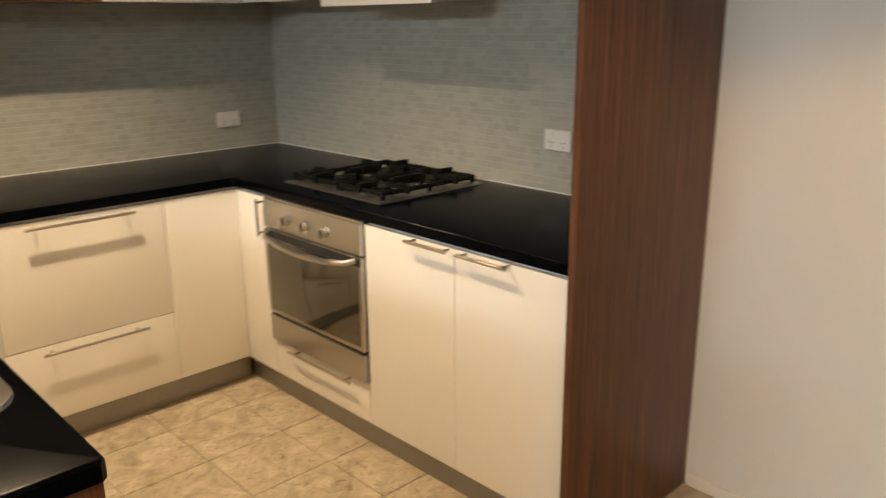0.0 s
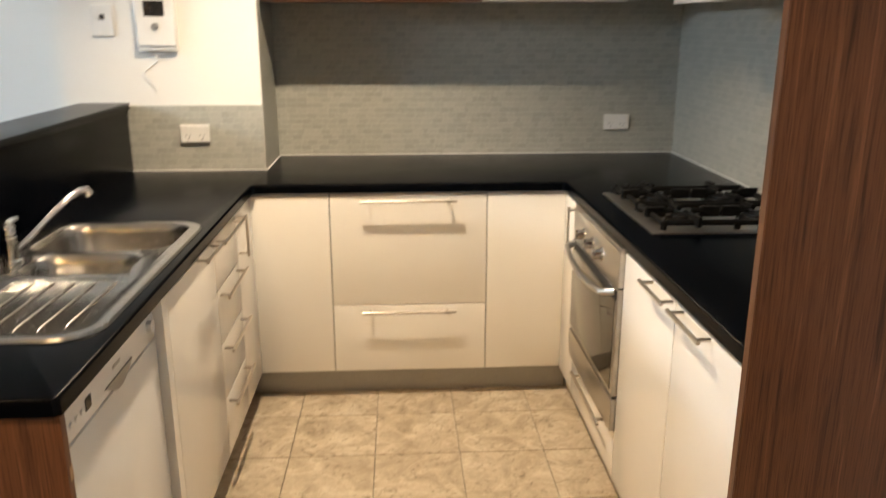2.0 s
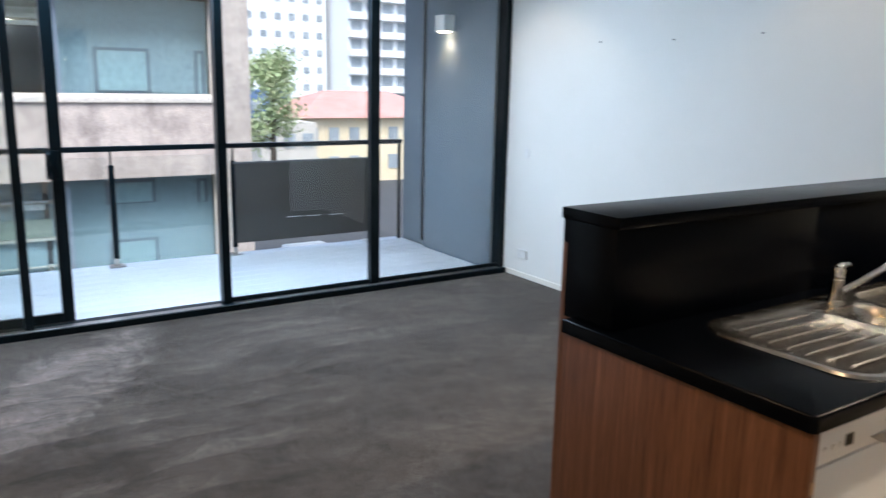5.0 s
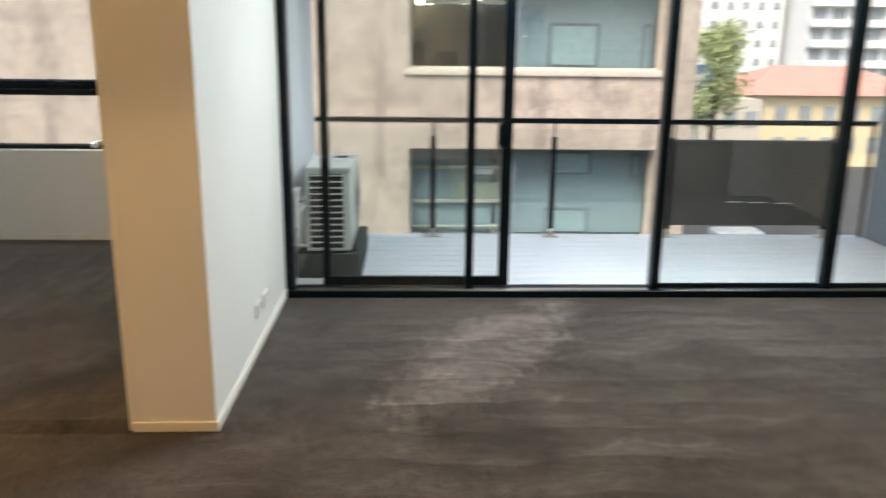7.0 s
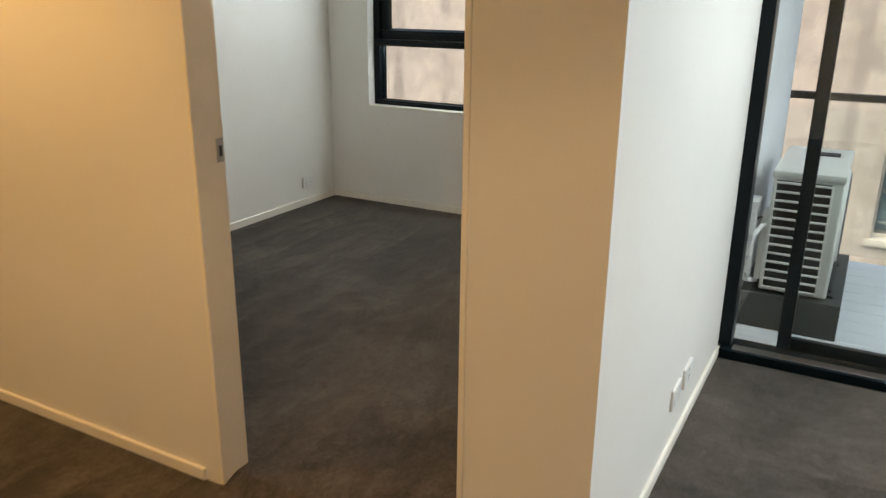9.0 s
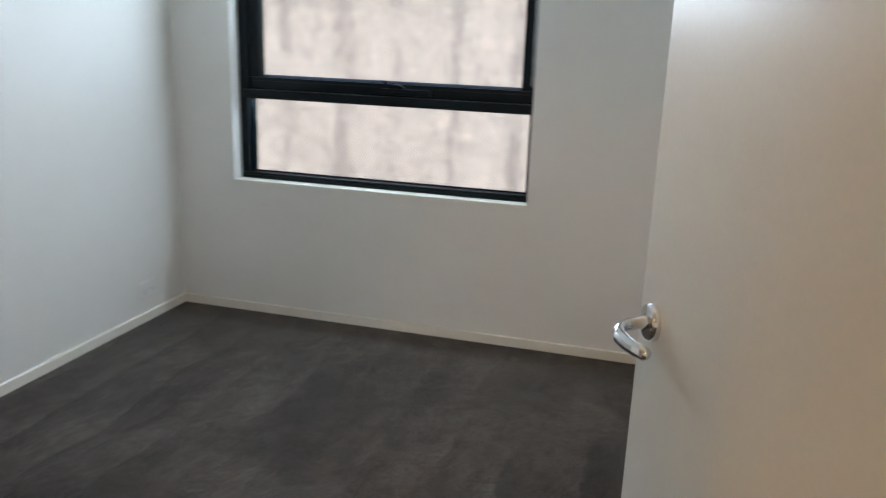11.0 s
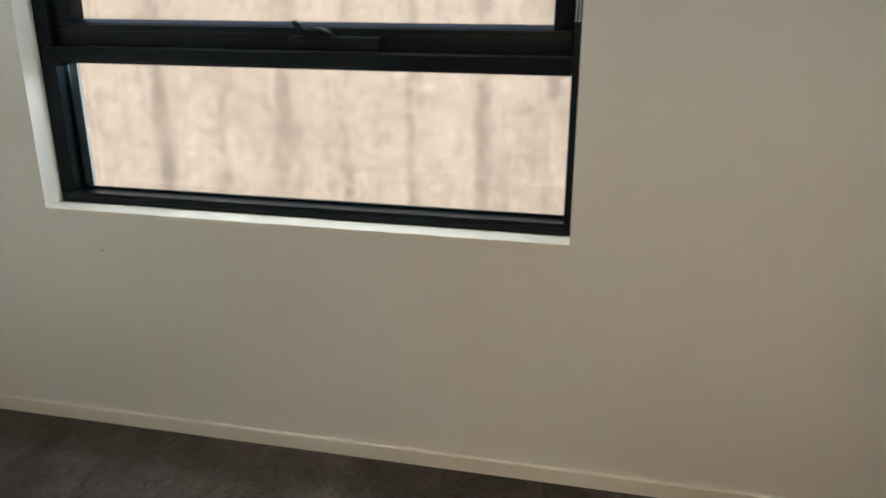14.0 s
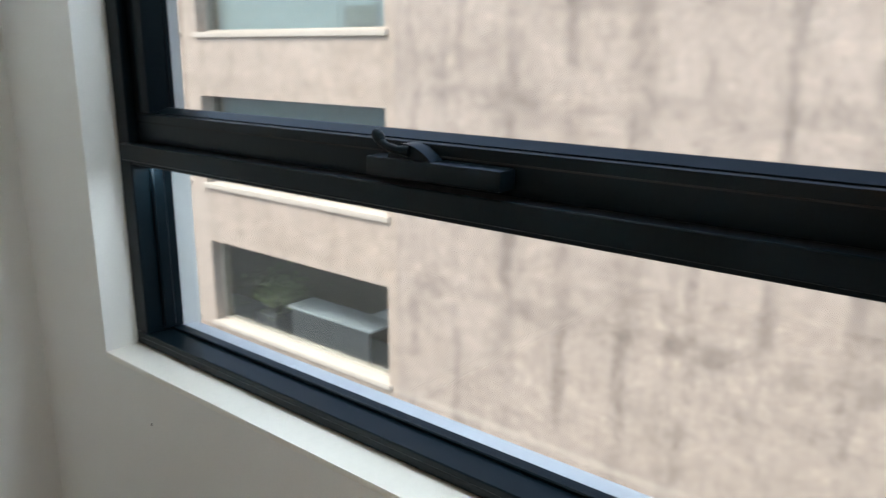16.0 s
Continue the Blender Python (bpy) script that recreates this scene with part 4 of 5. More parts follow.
bars(sd, (("stile", (xs0, xs1, -0.25, -0.20, 0.045, GZ - .005)), ("stile", (xs0, xs1, 0.82, 0.885, 0.045, GZ - .005)),
          ("rail", (xs0, xs1, -0.20, 0.82, 0.045, 0.10)), ("rail", (xs0, xs1, -0.20, 0.82, GZ - .06, GZ - .005))))
pane("pane", (XG - .081, XG - .075, -0.20, 0.82, 0.10, GZ - .06), sd)
bm = box(xs1, xs1 + .008, 0.795, 0.86, 0.892, 1.055, bev=0.003)
tube_path(bm, [(xs1 + .006, 0.81, 0.905), (xs1 + .034, 0.806, 0.92), (xs1 + .038, 0.805, 0.975), (xs1 + .034, 0.806, 1.03), (xs1 + .006, 0.81, 1.045)], [0.010, 0.010, 0.011, 0.010, 0.010], 12)
part("handle", bm, M_FRAME, sd, "black pull handle")
part("track", box(XG - .022, XG + .030, Y1 + .06, 1.745, 0.0402, 0.0425, bev=0.0008, seg=1), M_STEEL, win, "worn aluminium door track")
part("track", box(XG - .018, XG + .030, 1.82, YL - .06, 0.0402, 0.0425, bev=0.0008, seg=1), M_STEEL, win, "worn aluminium door track")

# ---- balcony ----
BX, BY0, BY1 = -5.0850, -0.475, 4.0
bal = structure("balcony_slab", box(BX, XG - .101, Y1 - .05, YL + 1.0, -0.30, -0.022), M_RENDER, "concrete balcony slab edged in white", "balcony")
structure("wall_balcony_side", box(-4.5450, XG - .101, 3.96, YL + .12, -0.02, CEIL + .2), M_GREYREN, "grey rendered balcony side wall", "wall")
structure("balcony_column", box(-5.0250, -4.5450, 4.02, 4.35, -0.02, CEIL + .2), M_GREYREN, "grey rendered column at the balcony edge", "column")
structure("downpipe_strip", box(-4.5850, -4.5470, 3.95, 4.019, 0.06, CEIL + .2), M_DARK, "dark vertical strip beside the balcony wall", "trim")
structure("wall_balcony_render", box(XO, XG - .101, Y1 + .001, Y1 + .006, 0.0, CEIL + .2), M_RENDER, "white rendered balcony wall behind the air conditioner", "wall")
rail = thing("balustrade", "dark steel handrail with posts and clear glass panels", "balustrade", (-5.0050, 1.6, 0))
part("handrail", box(-5.0300, -4.9800, -0.56, 3.98, 0.905, 0.945, bev=0.006), M_FRAME, rail)
part("end_rail", box(-4.9800, -4.8300, -0.56, -0.52, 0.905, 0.943, bev=0.006), M_FRAME, rail)
for y in (-0.52, 0.455, 1.407, 2.36, 3.65):
    bm = box(-5.0120, -4.9970, y - .022, y + .022, 0.06, 0.80, bev=0.002)
    add_box(bm, -5.0080, -5.0010, y - .008, y + .008, 0.80, 0.906)
    p = part("post", bm, M_FRAME, rail)
    bm = box(-5.0550, -4.9550, y - .06, y + .06, 0.0005, 0.010, bev=0.002)
    add_box(bm, -5.0150, -4.9950, y - .016, y + .016, 0.009, 0.065)
    part("base_plate", bm, M_STEEL, p)
for a, b in ((-0.49, 0.425), (0.485, 1.377), (1.437, 2.37)):
    pane("glass_panel", (-5.0080, -5.0000, a, b, 0.06, 0.86), rail)
scr = thing("privacy_screen", "dark brown flat privacy screen fixed to the balustrade", "screen", (-4.9850, 3.05, 0.1))
part("sheet", box(-4.9930, -4.9810, 2.372, 3.648, 0.10, 0.775, bev=0.002), M_PANEL, scr)
part("frame_rail", box(-4.9970, -4.9750, 2.362, 3.658, 0.775, 0.79), M_POWDER, scr)
for a in (2.82, 3.0, 3.22):
    part("scuff_strip", box(-4.9809, -4.9795, a, a + .14, 0.29 - .02 * (a - 2.82), 0.296 - .02 * (a - 2.82)), M_RENDER, scr, "pale scuff line")
cn = part("side_rail", rod((-4.9850, 3.95, 0.0), (-4.9850, 3.95, 0.91), 0.016), M_FRAME, rail)

PZ = 0.166
solo("plinth", box(-4.62, -3.80, -0.455, -0.040, 0.0005, PZ, bev=0.004), M_SLAB, "dark grey concrete plinth under the air conditioner", "plinth")
ac = thing("air_conditioner", "beige outdoor air conditioner with a louvred end on a plinth", "air conditioner", (-4.16, -0.23, PZ))
AX0, AX1, AY0, AY1, AZ = -4.50, -3.822, -0.382, -0.104, 0.725
part("casing", box(AX0, AX1, AY0, AY1, PZ + .012, AZ - .02, bev=0.010, seg=3), M_ACBODY, ac)
part("top_cover", box(AX0 - .006, AX1 + .005, AY0 - .006, AY1 + .006, AZ - .032, AZ, bev=0.008, seg=3), M_ACBODY, ac)
part("grille_recess", box(AX1 - .001, AX1 + .002, AY0 + .014, -0.150, PZ + .03, AZ - .042), M_DARK, ac)
for k in range(13):
    z0 = PZ + .026 + k * 0.0398
    part("louvre", box(AX1 + .0015, AX1 + .012, AY0 + .010, -0.146, z0, z0 + .009, bev=0.002, seg=1), M_ACBODY, ac)
for y in (AY0 + .010, -0.262, -0.150):
    part("grille_bar", box(AX1 + .0018, AX1 + .010, y, y + .008, PZ + .028, AZ - .045, bev=0.002, seg=1), M_ACBODY, ac)
for x in (AX0 + .09, AX1 - .09):
    part("foot", box(x - .03, x + .03, AY0 + .02, AY1 + .025, PZ + .0005, PZ + .0125), M_DARK, ac)
fg = part("fan_guard", rod((-4.28, AY1 - .001, 0.45), (-4.28, AY1 + .012, 0.45), 0.225, 0.215, 40), M_ACBODY, ac)
for r in (0.06, 0.11, 0.16, 0.205):
    ring = [(-4.28 + r * math.cos(a * math.pi / 16), AY1 + .013, 0.45 + r * math.sin(a * math.pi / 16)) for a in range(33)]
    part("guard_ring", tube_path(bmesh.new(), ring, 0.003, 6), M_POWDER, fg)
part("valve_cover", box(AX1 - .16, AX1 - .02, AY0 - .028, AY0, PZ + .05, 0.52, bev=0.006), M_ACBODY, ac)
part("badge", box(-4.36, -4.27, -0.24, -0.15, AZ + .0002, AZ + .004, bev=0.001), M_DARK, ac)
part("bracket", box(AX0 + .10, AX1 - .10, AY1 + .004, AY1 + .016, PZ + .0127, PZ + .03, bev=0.002), M_DARK, ac)
cord = bmesh.new()
tube_path(cord, [(-3.86, -0.385, 0.47), (-3.80, -0.40, 0.475), (-3.74, -0.425, 0.44), (-3.72, -0.435, 0.36), (-3.74, -0.435, 0.28), (-3.80, -0.43, 0.22), (-3.86, -0.40, 0.205)], 0.010, 10)
solo("refrigerant_pipe", cord, M_PLASTIC, "white insulated pipe looping from wall to air conditioner", "pipe")
solo("power_cable", tube_path(bmesh.new(), [(-3.87, -0.395, 0.50), (-3.83, -0.42, 0.505), (-3.80, -0.445, 0.49), (-3.79, Y1 + .045, 0.47)], 0.006, 8), M_DARK, "short black cable behind the air conditioner", "cable")
pc = thing("pipe_cover", "white plastic pipe cover on the balcony wall", "pipe cover", (-3.82, Y1 + .01, 0.40))
part("duct", box(-3.875, -3.765, Y1 + .007, Y1 + .045, 0.225, 0.555, bev=0.006), M_PLASTIC, pc)
part("collar", box(-3.885, -3.755, Y1 + .007, Y1 + .05, 0.555, 0.59, bev=0.006), M_PLASTIC, pc)

# ---- bedroom window ----
bw = thing("window_bedroom", "dark aluminium awning window over a fixed pane", "window", (XW - .1, -2.35, WZ0), kind="structure")
xa, xb = -4.905, -4.813
sl = part("window_sill", box(xb, XW + .0005, WY0, WY1, WZ0 - .0005, WZ0 + .012, bev=0.001), M_TRIM, bw, "white painted reveal")
bars(bw, (("frame_bottom", (xa, xb, WY0, WY1, WZ0 + .0125, WZ0 + .04)), ("frame_top", (xa, xb, WY0, WY1, WZ1 - .05, WZ1)),
          ("frame_side", (xa, xb, WY0, WY0 + .045, WZ0 + .04, WZ1 - .05)), ("frame_side", (xa, xb, WY1 - .022, WY1, WZ0 + .04, WZ1 - .05)),
          ("transom", (xa, xb, WY0 + .045, WY1 - .022, 1.096, 1.138)),
          ("gasket", (-4.8755, -4.868, WY0 + .045, WY1 - .022, WZ0 + .0402, WZ0 + .047)), ("frame_lip", (xb - .006, xb + .004, WY0 + .02, WY1 - .02, WZ0 + .03, WZ0 + .043)), ("side_bead", (-4.8755, -4.850, WY0 + .0452, WY0 + .058, WZ0 + .047, 1.0955)), ("ledge_lip", (xb - .004, xb + .008, WY0 + .02, WY1 - .02, 1.104, 1.1385))))
sash = part("sash", box(xa + .012, xb - .018, WY0 + .05, WY1 - .0225, 1.140, 1.198, bev=0.003), M_FRAME, bw)
for b in ((WY0 + .05, WY0 + .10, 1.198, WZ1 - .055), (WY1 - .070, WY1 - .0225, 1.198, WZ1 - .055)):
    part("sash_stile", box(xa + .012, xb - .018, *b, bev=0.003), M_FRAME, sash)
pane("pane", (-4.882, -4.876, WY0 + .10, WY1 - .070, 1.198, WZ1 - .055), bw)
pane("pane", (-4.882, -4.876, WY0 + .045, WY1 - .022, WZ0 + .04, 1.096), bw)
bm = bmesh.new()
outline_slab(bm, [(0, 0), (0.03, 0), (0.03, 0.002), (0.004, 0.011), (0, 0.011)], WY0 + .10, WY1 - .070)
for v in bm.verts:
    v.co = Vector((-4.8755 + v.co.x, v.co.z, 1.1982 + v.co.y))
part("sash_bead", bm, M_FRAME, sash, smooth=False)
part("groove", box(xb - .0178, xb - .0170, WY0 + .05, WY1 - .0225, 1.180, 1.1825), M_DARK, sash, smooth=False)
part("outer_sill", box(-4.965, xa - .0005, WY0, WY1, WZ0 + .0005, WZ0 + .022, bev=0.004), M_DECK, bw, "pale outer window sill")
wd = part("winder", box(xb - .018, xb + .018, -2.362, -2.125, 1.150, 1.178, bev=0.005), M_FRAME, bw, "black chain winder")
bm = bmesh.new()
outline_slab(bm, [(-2.322 + .080 * k / 10, 0.021 * math.sin(math.pi * (k / 10) ** 0.75) ** 0.8) for k in range(11)], 0, 0.026)
for v in bm.verts:
    v.co = Vector((xb - .012 + v.co.z, v.co.x, 1.178 + v.co.y))
part("winder_hub", bm, M_FRAME, wd)
crank = part("crank", tube_path(bmesh.new(), [(xb + .012, -2.282, 1.189), (xb + .018, -2.300, 1.190), (xb + .019, -2.318, 1.194), (xb + .018, -2.332, 1.200)], [0.0085, 0.0062, 0.0055, 0.006], 10), M_FRAME, wd)
part("knob", tube_path(bmesh.new(), [(xb + .018, -2.329, 1.199), (xb + .017, -2.333, 1.203), (xb + .016, -2.341, 1.209), (xb + .015, -2.345, 1.212)], [0.0062, 0.0085, 0.0085, 0.0055], 10), M_FRAME, crank)
ch = thing("blind_chain", "white beaded roller blind chain beside the window", "blind chain", (XW + .01, WY1 - .01, 1.23))
bm = bmesh.new()
for s in (-.0035, .0035):
    for k in range(70):
        bmesh.ops.create_icosphere(bm, subdivisions=1, radius=0.0023, matrix=Matrix.Translation((XW - .012, WY1 - .010 + s, 1.225 + k * 0.0062)))
part("beads", bm, M_PLASTIC, ch)

# ---- bedroom door ----
dr_ = thing("door_bedroom", "white flush bedroom door standing open with a chrome lever", "door", (-1.77, -0.81, 0), kind="structure")
hinge, edge = Vector((-1.748, -0.806, 0)), Vector((-2.468, -1.077, 0))
ang = math.atan2(edge.y - hinge.y, edge.x - hinge.x)
W = (edge - hinge).length
turn = Matrix.Translation(hinge) @ Matrix.Rotation(ang, 4, "Z")


def door_part(name, bm, mat, label=""):
    bmesh.ops.transform(bm, verts=bm.verts[:], matrix=turn)
    return part(name, bm, mat, dr_, label)


door_part("leaf", box(0, W, -0.036, 0, 0.012, 2.05, bev=0.002), M_DOOR)
for s in (1, -1):
    y = 0.0 if s > 0 else -0.036
    hx, hz = W - .058, 1.04
    bm = tube_path(bmesh.new(), [(hx, y, hz), (hx, y + s * .009, hz), (hx, y + s * .012, hz), (hx, y + s * .013, hz)], [0.0265, 0.0265, 0.0245, 0.020], 32)
    rose = door_part("rose", bm, M_CHROME, "round chrome rose")
    neck = [(0, .012), (0, .024), (-.002, .037), (-.010, .049), (-.024, .057), (-.042, .060), (-.060, .057), (-.076, .051), (-.090, .042), (-.094, .039)]
    door_part("lever", tube_path(bmesh.new(), [(hx + a, y + s * b, hz - .0012 * k) for k, (a, b) in enumerate(neck)], [0.0105, 0.009, 0.009, 0.0095, 0.0097, 0.0098, 0.0098, 0.0096, 0.0092, 0.006], 16), M_CHROME)
jb = bmesh.new()
add_box(jb, XH - .105, XH + .004, YD - .002, YD + .014, 0, 2.08, bev=0.002, seg=1)
add_box(jb, XH - .105, XH + .004, Y0 - .014, Y0 + .002, 0, 2.08, bev=0.002, seg=1)
add_box(jb, XH - .105, XH + .004, YD + .014, Y0 - .014, 2.055, 2.08)
structure("door_frame", jb, M_TRIM, "white painted door lining", "door frame")
st = thing("strike_plate", "small steel strike plate in the door lining", "strike plate", (XH - .07, YD + .014, 1.02))
part("plate", box(XH - .10, XH - .075, YD + .0142, YD + .016, 0.985, 1.05), M_STEEL, st)
part("hole", box(XH - .094, XH - .083, YD + .0161, YD + .0165, 1.0, 1.03), M_DARK, st)

# ---- outside ----
XF = -14.2
GZ0 = -9.0
structure("ground", box(-400, 300, -300, 300, GZ0 - .5, GZ0), M_ASPHALT, "grey asphalt ground and street", "ground")
M_OFFWALL = speckled("tan_office_wall", (0.20, 0.165, 0.12), (0.27, 0.225, 0.165), 0.8, 20, 0.8, amount=0.15)
off = thing("office_building", "weathered concrete office building with tinted windows", "building", (XF, -3, GZ0))


def facade(parent, y0, y1, wins, mat, x=XF, zt=5.5):
    """A wall plane with openings: wins are rows of (y0, y1, list of (z0, z1))."""
    cuts = sorted({y0, y1, *[w[0] for w in wins], *[w[1] for w in wins]})
    for a, b in zip(cuts, cuts[1:]):
        hit = [w for w in wins if w[0] <= a and w[1] >= b]
        zs = sorted(hit[0][2]) if hit else []
        z = GZ0
        for lo, hi in zs:
            part("wall", box(x - .5, x, a, b, z, lo), mat, parent, smooth=False)
            z = hi
        part("wall", box(x - .5, x, a, b, z, zt), mat, parent, smooth=False)


zwL = [(-2.27 + STO * k, -0.43 + STO * k) for k in range(-1, 2)]
zwB = [(-1.70 + STO * k, 0.29 + STO * k) for k in range(-2, 2)]
facade(off, -11.25, 5.79, [(0.22, 5.12, zwL)], M_CONC)
facade(off, -40, -11.25, [(-17.3, -11.5, zwB), (-24, -18.0, zwB)], M_CONC2)
part("side_wall", box(XF - 14, XF - .501, 5.3, 5.79, GZ0, 5.5), M_CONC, off, smooth=False)
part("core", box(XF - 3.2, XF - 3.0, -40, 5.29, GZ0, 5.5), M_OFFWALL, off, smooth=False)
for k in range(-2, 3):
    part("floor_plate", box(XF - 3.0, XF - .501, -40, 5.29, -2.75 + STO * k, -2.5 + STO * k), M_RENDER, off, smooth=False)
M_TAN = speckled("tan_board", (0.34, 0.36, 0.30), (0.40, 0.41, 0.35), 1.0, 12, 0.8)
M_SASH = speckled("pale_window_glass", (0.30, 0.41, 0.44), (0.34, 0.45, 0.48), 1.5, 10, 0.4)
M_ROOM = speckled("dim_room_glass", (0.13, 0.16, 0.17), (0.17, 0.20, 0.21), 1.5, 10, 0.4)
M_SURR = speckled("pale_sill_paint", (0.57, 0.515, 0.44), (0.64, 0.58, 0.50), 2, 30, 0.8)
M_BLIND = speckled("blind_and_sky_reflection", (0.27, 0.35, 0.385), (0.30, 0.38, 0.42), 1, 10, 0.8)


def office_window(y0, y1, z0, z1, x, blinds):
    w = part("window", box(x - .30, x - .26, y0, y1, z0, z0 + .05), M_SURR, off, smooth=False)
    part("sill", box(x - .25, x + .05, y0 - .08, y1 + .08, z0 - .11, z0 + .005, bev=0.01), M_SURR, w)
    for a in (y0, y1 - .05):
        part("frame_bar", box(x - .30, x - .26, a, a + .05, z0 + .05, z1), M_SURR, w, smooth=False)
    g = part("pane", box(x - .285, x - .275, y0 + .05, y1 - .05, z0 + .05, z1), M_OFFICE, w, smooth=False)
    g.visible_shadow = False
    for a, b, zz in blinds:
        part("blind", box(x - .62, x - .60, y0 + (y1 - y0) * a, y0 + (y1 - y0) * b, z0 + .02 + zz * (z1 - z0), z1 + .2), M_BLIND, w, smooth=False)
    return w


for z0, z1 in zwL:
    # lower rows: the left sheet's blue-grey is painted in for reflected sky
    w = office_window(0.22, 5.12, z0, z1, XF, ((0.4, 1.0, 0.0),) if z0 > 0 else ((0.0, 0.35, 0.0), (0.37, 1.0, 0.0)))
    part("mullion", box(XF - .30, XF - .26, 2.30, 2.36, z0 + .05, z1), M_GREYREN, w, smooth=False)
    for a, b, c, d in ((3.03, 3.98, 0.02, 0.55), (3.03, 3.98, 1.26, 1.74), (4.80, 5.02, 1.2, 1.70)) if z0 < 0 else ((2.98, 4.0, 0.07, 0.90), (4.86, 5.06, 0.02, 0.90)):
        part("inner_frame", box(XF - .599, XF - .585, a, b, z0 + c, z0 + d), M_GREYREN, w, smooth=False)
        part("inner_pane", box(XF - .584, XF - .575, a + .07, b - .07, z0 + c + .03, z0 + d - .06), M_SASH, w, smooth=False)
    if z0 < 0:
        part("inner_rail", box(XF - .56, XF - .50, 0.3, 2.30, z0 + .67, z0 + .73), M_SURR, w, smooth=False)
        part("inner_rail", box(XF - .56, XF - .50, 0.3, 2.30, z0 + .16, z0 + .18), M_SURR, w, smooth=False)
        part("inner_board", box(XF - .56, XF - .52, 1.15, 2.05, z0 + .74, z0 + 1.08), M_TAN, w, smooth=False)
        part("inner_shelf", box(XF - .58, XF - .44, 1.05, 2.0, z0 + 1.40, z0 + 1.43), M_TOWER, w, smooth=False)
        part("inner_card", box(XF - .46, XF - .45, 1.4, 1.95, z0 + 1.27, z0 + 1.375), M_TOWER, w, smooth=False)
    part("room_ceiling", box(XF - 2.99, XF - .55, 0.0, 2.1, z0 + 1.36, z0 + 1.42), M_SURR, w, smooth=False)
    part("room_cabinet", box(XF - 2.4, XF - 2.0, 0.25, 0.62, z0 - .9, z0 + .55), M_DARK, w, smooth=False)
    part("room_screen", box(XF - 1.8, XF - 1.75, 0.75, 1.25, z0 + .05, z0 + .33), M_DARK, w, smooth=False)
    part("room_partition", box(XF - 2.6, XF - 2.55, 1.5, 2.3, z0 - .9, z0 + 1.34), M_POWDER, w, smooth=False)
for z0, z1 in zwB:
    w = office_window(-17.3, -11.5, z0, z1, XF + .006, ((0.0, 0.685, -0.1), (0.689, 1.0, -0.1)) if z0 > -4 else ())
    if z0 > -4:
        part("inner_frame", box(XF - .59, XF - .575, -13.15, -12.16, z0 - .1, z0 + .86), M_GREYREN, w, smooth=False)
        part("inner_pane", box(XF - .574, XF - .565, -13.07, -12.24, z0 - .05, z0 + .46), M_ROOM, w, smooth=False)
        part("inner_pane", box(XF - .574, XF - .565, -13.07, -12.24, z0 + .461, z0 + .80), M_BLIND, w, smooth=False)
    office_window(-24, -18.0, z0, z1, XF + .006, ((0.0, 1.0, 0.0),))
for k, z in ((0, -1.55), (1, 1.75)):
    dk = thing("office_desk", "pale office desk behind the tinted window", "desk", (XF - 1.2, 1.4, z))
    part("top", box(XF - 1.6, XF - .8, 0.5, 2.3, z + .62, z + .66), M_RENDER, dk)
    for y in (0.55, 2.2):
        part("leg", box(XF - 1.5, XF - .9, y, y + .05, z - .9, z + .62), M_POWDER, dk)
    part("panel", box(XF - 1.62, XF - 1.60, 0.5, 2.3, z + .66, z + .95), M_SURR, dk)


# added shape: its pale tops imitate a roof reflected in the pane
dk = thing("office_counter", "long grey counter shape added for the roof reflected in the lower window", "counter", (XF - 1.5, -14.2, -5.8))
part("top", box(XF - 1.7, XF - .9, -15.7, -12.9, -4.62, -4.56, bev=0.01), M_DECK, dk)
part("front", box(XF - 1.0, XF - .95, -15.6, -13.0, -6.1, -4.62), M_POWDER, dk, smooth=False)
part("return_top", box(XF - 2.9, XF - 1.71, -13.7, -12.9, -4.62, -4.56, bev=0.01), M_DECK, dk)
pl = thing("office_plant", "leafy green plant inside the office window", "plant", (XF - 1.3, -16.6, -6.1))
part("planter", box(XF - 1.7, XF - .9, -17.0, -16.2, -6.1, -5.0, bev=0.02), M_POWDER, pl)
pr = random.Random(3)
vs, fs = [], []
for k in range(700):
    c = Vector((XF - 1.3 + pr.gauss(0, .25), -16.5 + pr.gauss(0, .42), -4.45 + pr.gauss(0, .28)))
    u = Vector((pr.gauss(0, 1), pr.gauss(0, 1), pr.gauss(0, 1))).normalized()
    w = u.orthogonal().normalized()
    q = pr.uniform(.05, .11)
    i = len(vs)
    vs += [c - u * q, c + w * q * .5, c + u * q, c - w * q * .5]
    fs.append((i, i + 1, i + 2, i + 3))
me = bpy.data.meshes.new("foliage")
me.from_pydata(vs, [], fs)
me.materials.append(M_LEAF)
ob = new("foliage", me)
ob.parent = pl
ob.matrix_parent_inverse = Matrix.Translation(-Vector((XF - 1.3, -16.6, -6.1)))

M_TUBE = bpy.data.materials.new("office_tube")
M_TUBE.use_nodes = True
M_TUBE.node_tree.nodes["Principled BSDF"].inputs["Emission Color"].default_value = (1, 0.86, 0.66, 1)
M_TUBE.node_tree.nodes["Principled BSDF"].inputs["Emission Strength"].default_value = 9
for fz in (2.415, -0.945):
    for x, y in ((-15.1, 0.55), (-15.7, 0.55), (-16.3, 0.55), (-16.9, 0.55), (-15.6, 1.55), (-16.6, 1.55)):
        t = thing("office_light", "warm ceiling light inside the office", "ceiling light", (x, y, fz), "office lights")
        part("tube", box(x - .08, x + .08, y - .17, y + .17, fz, fz + .034), M_TUBE, t, smooth=False)

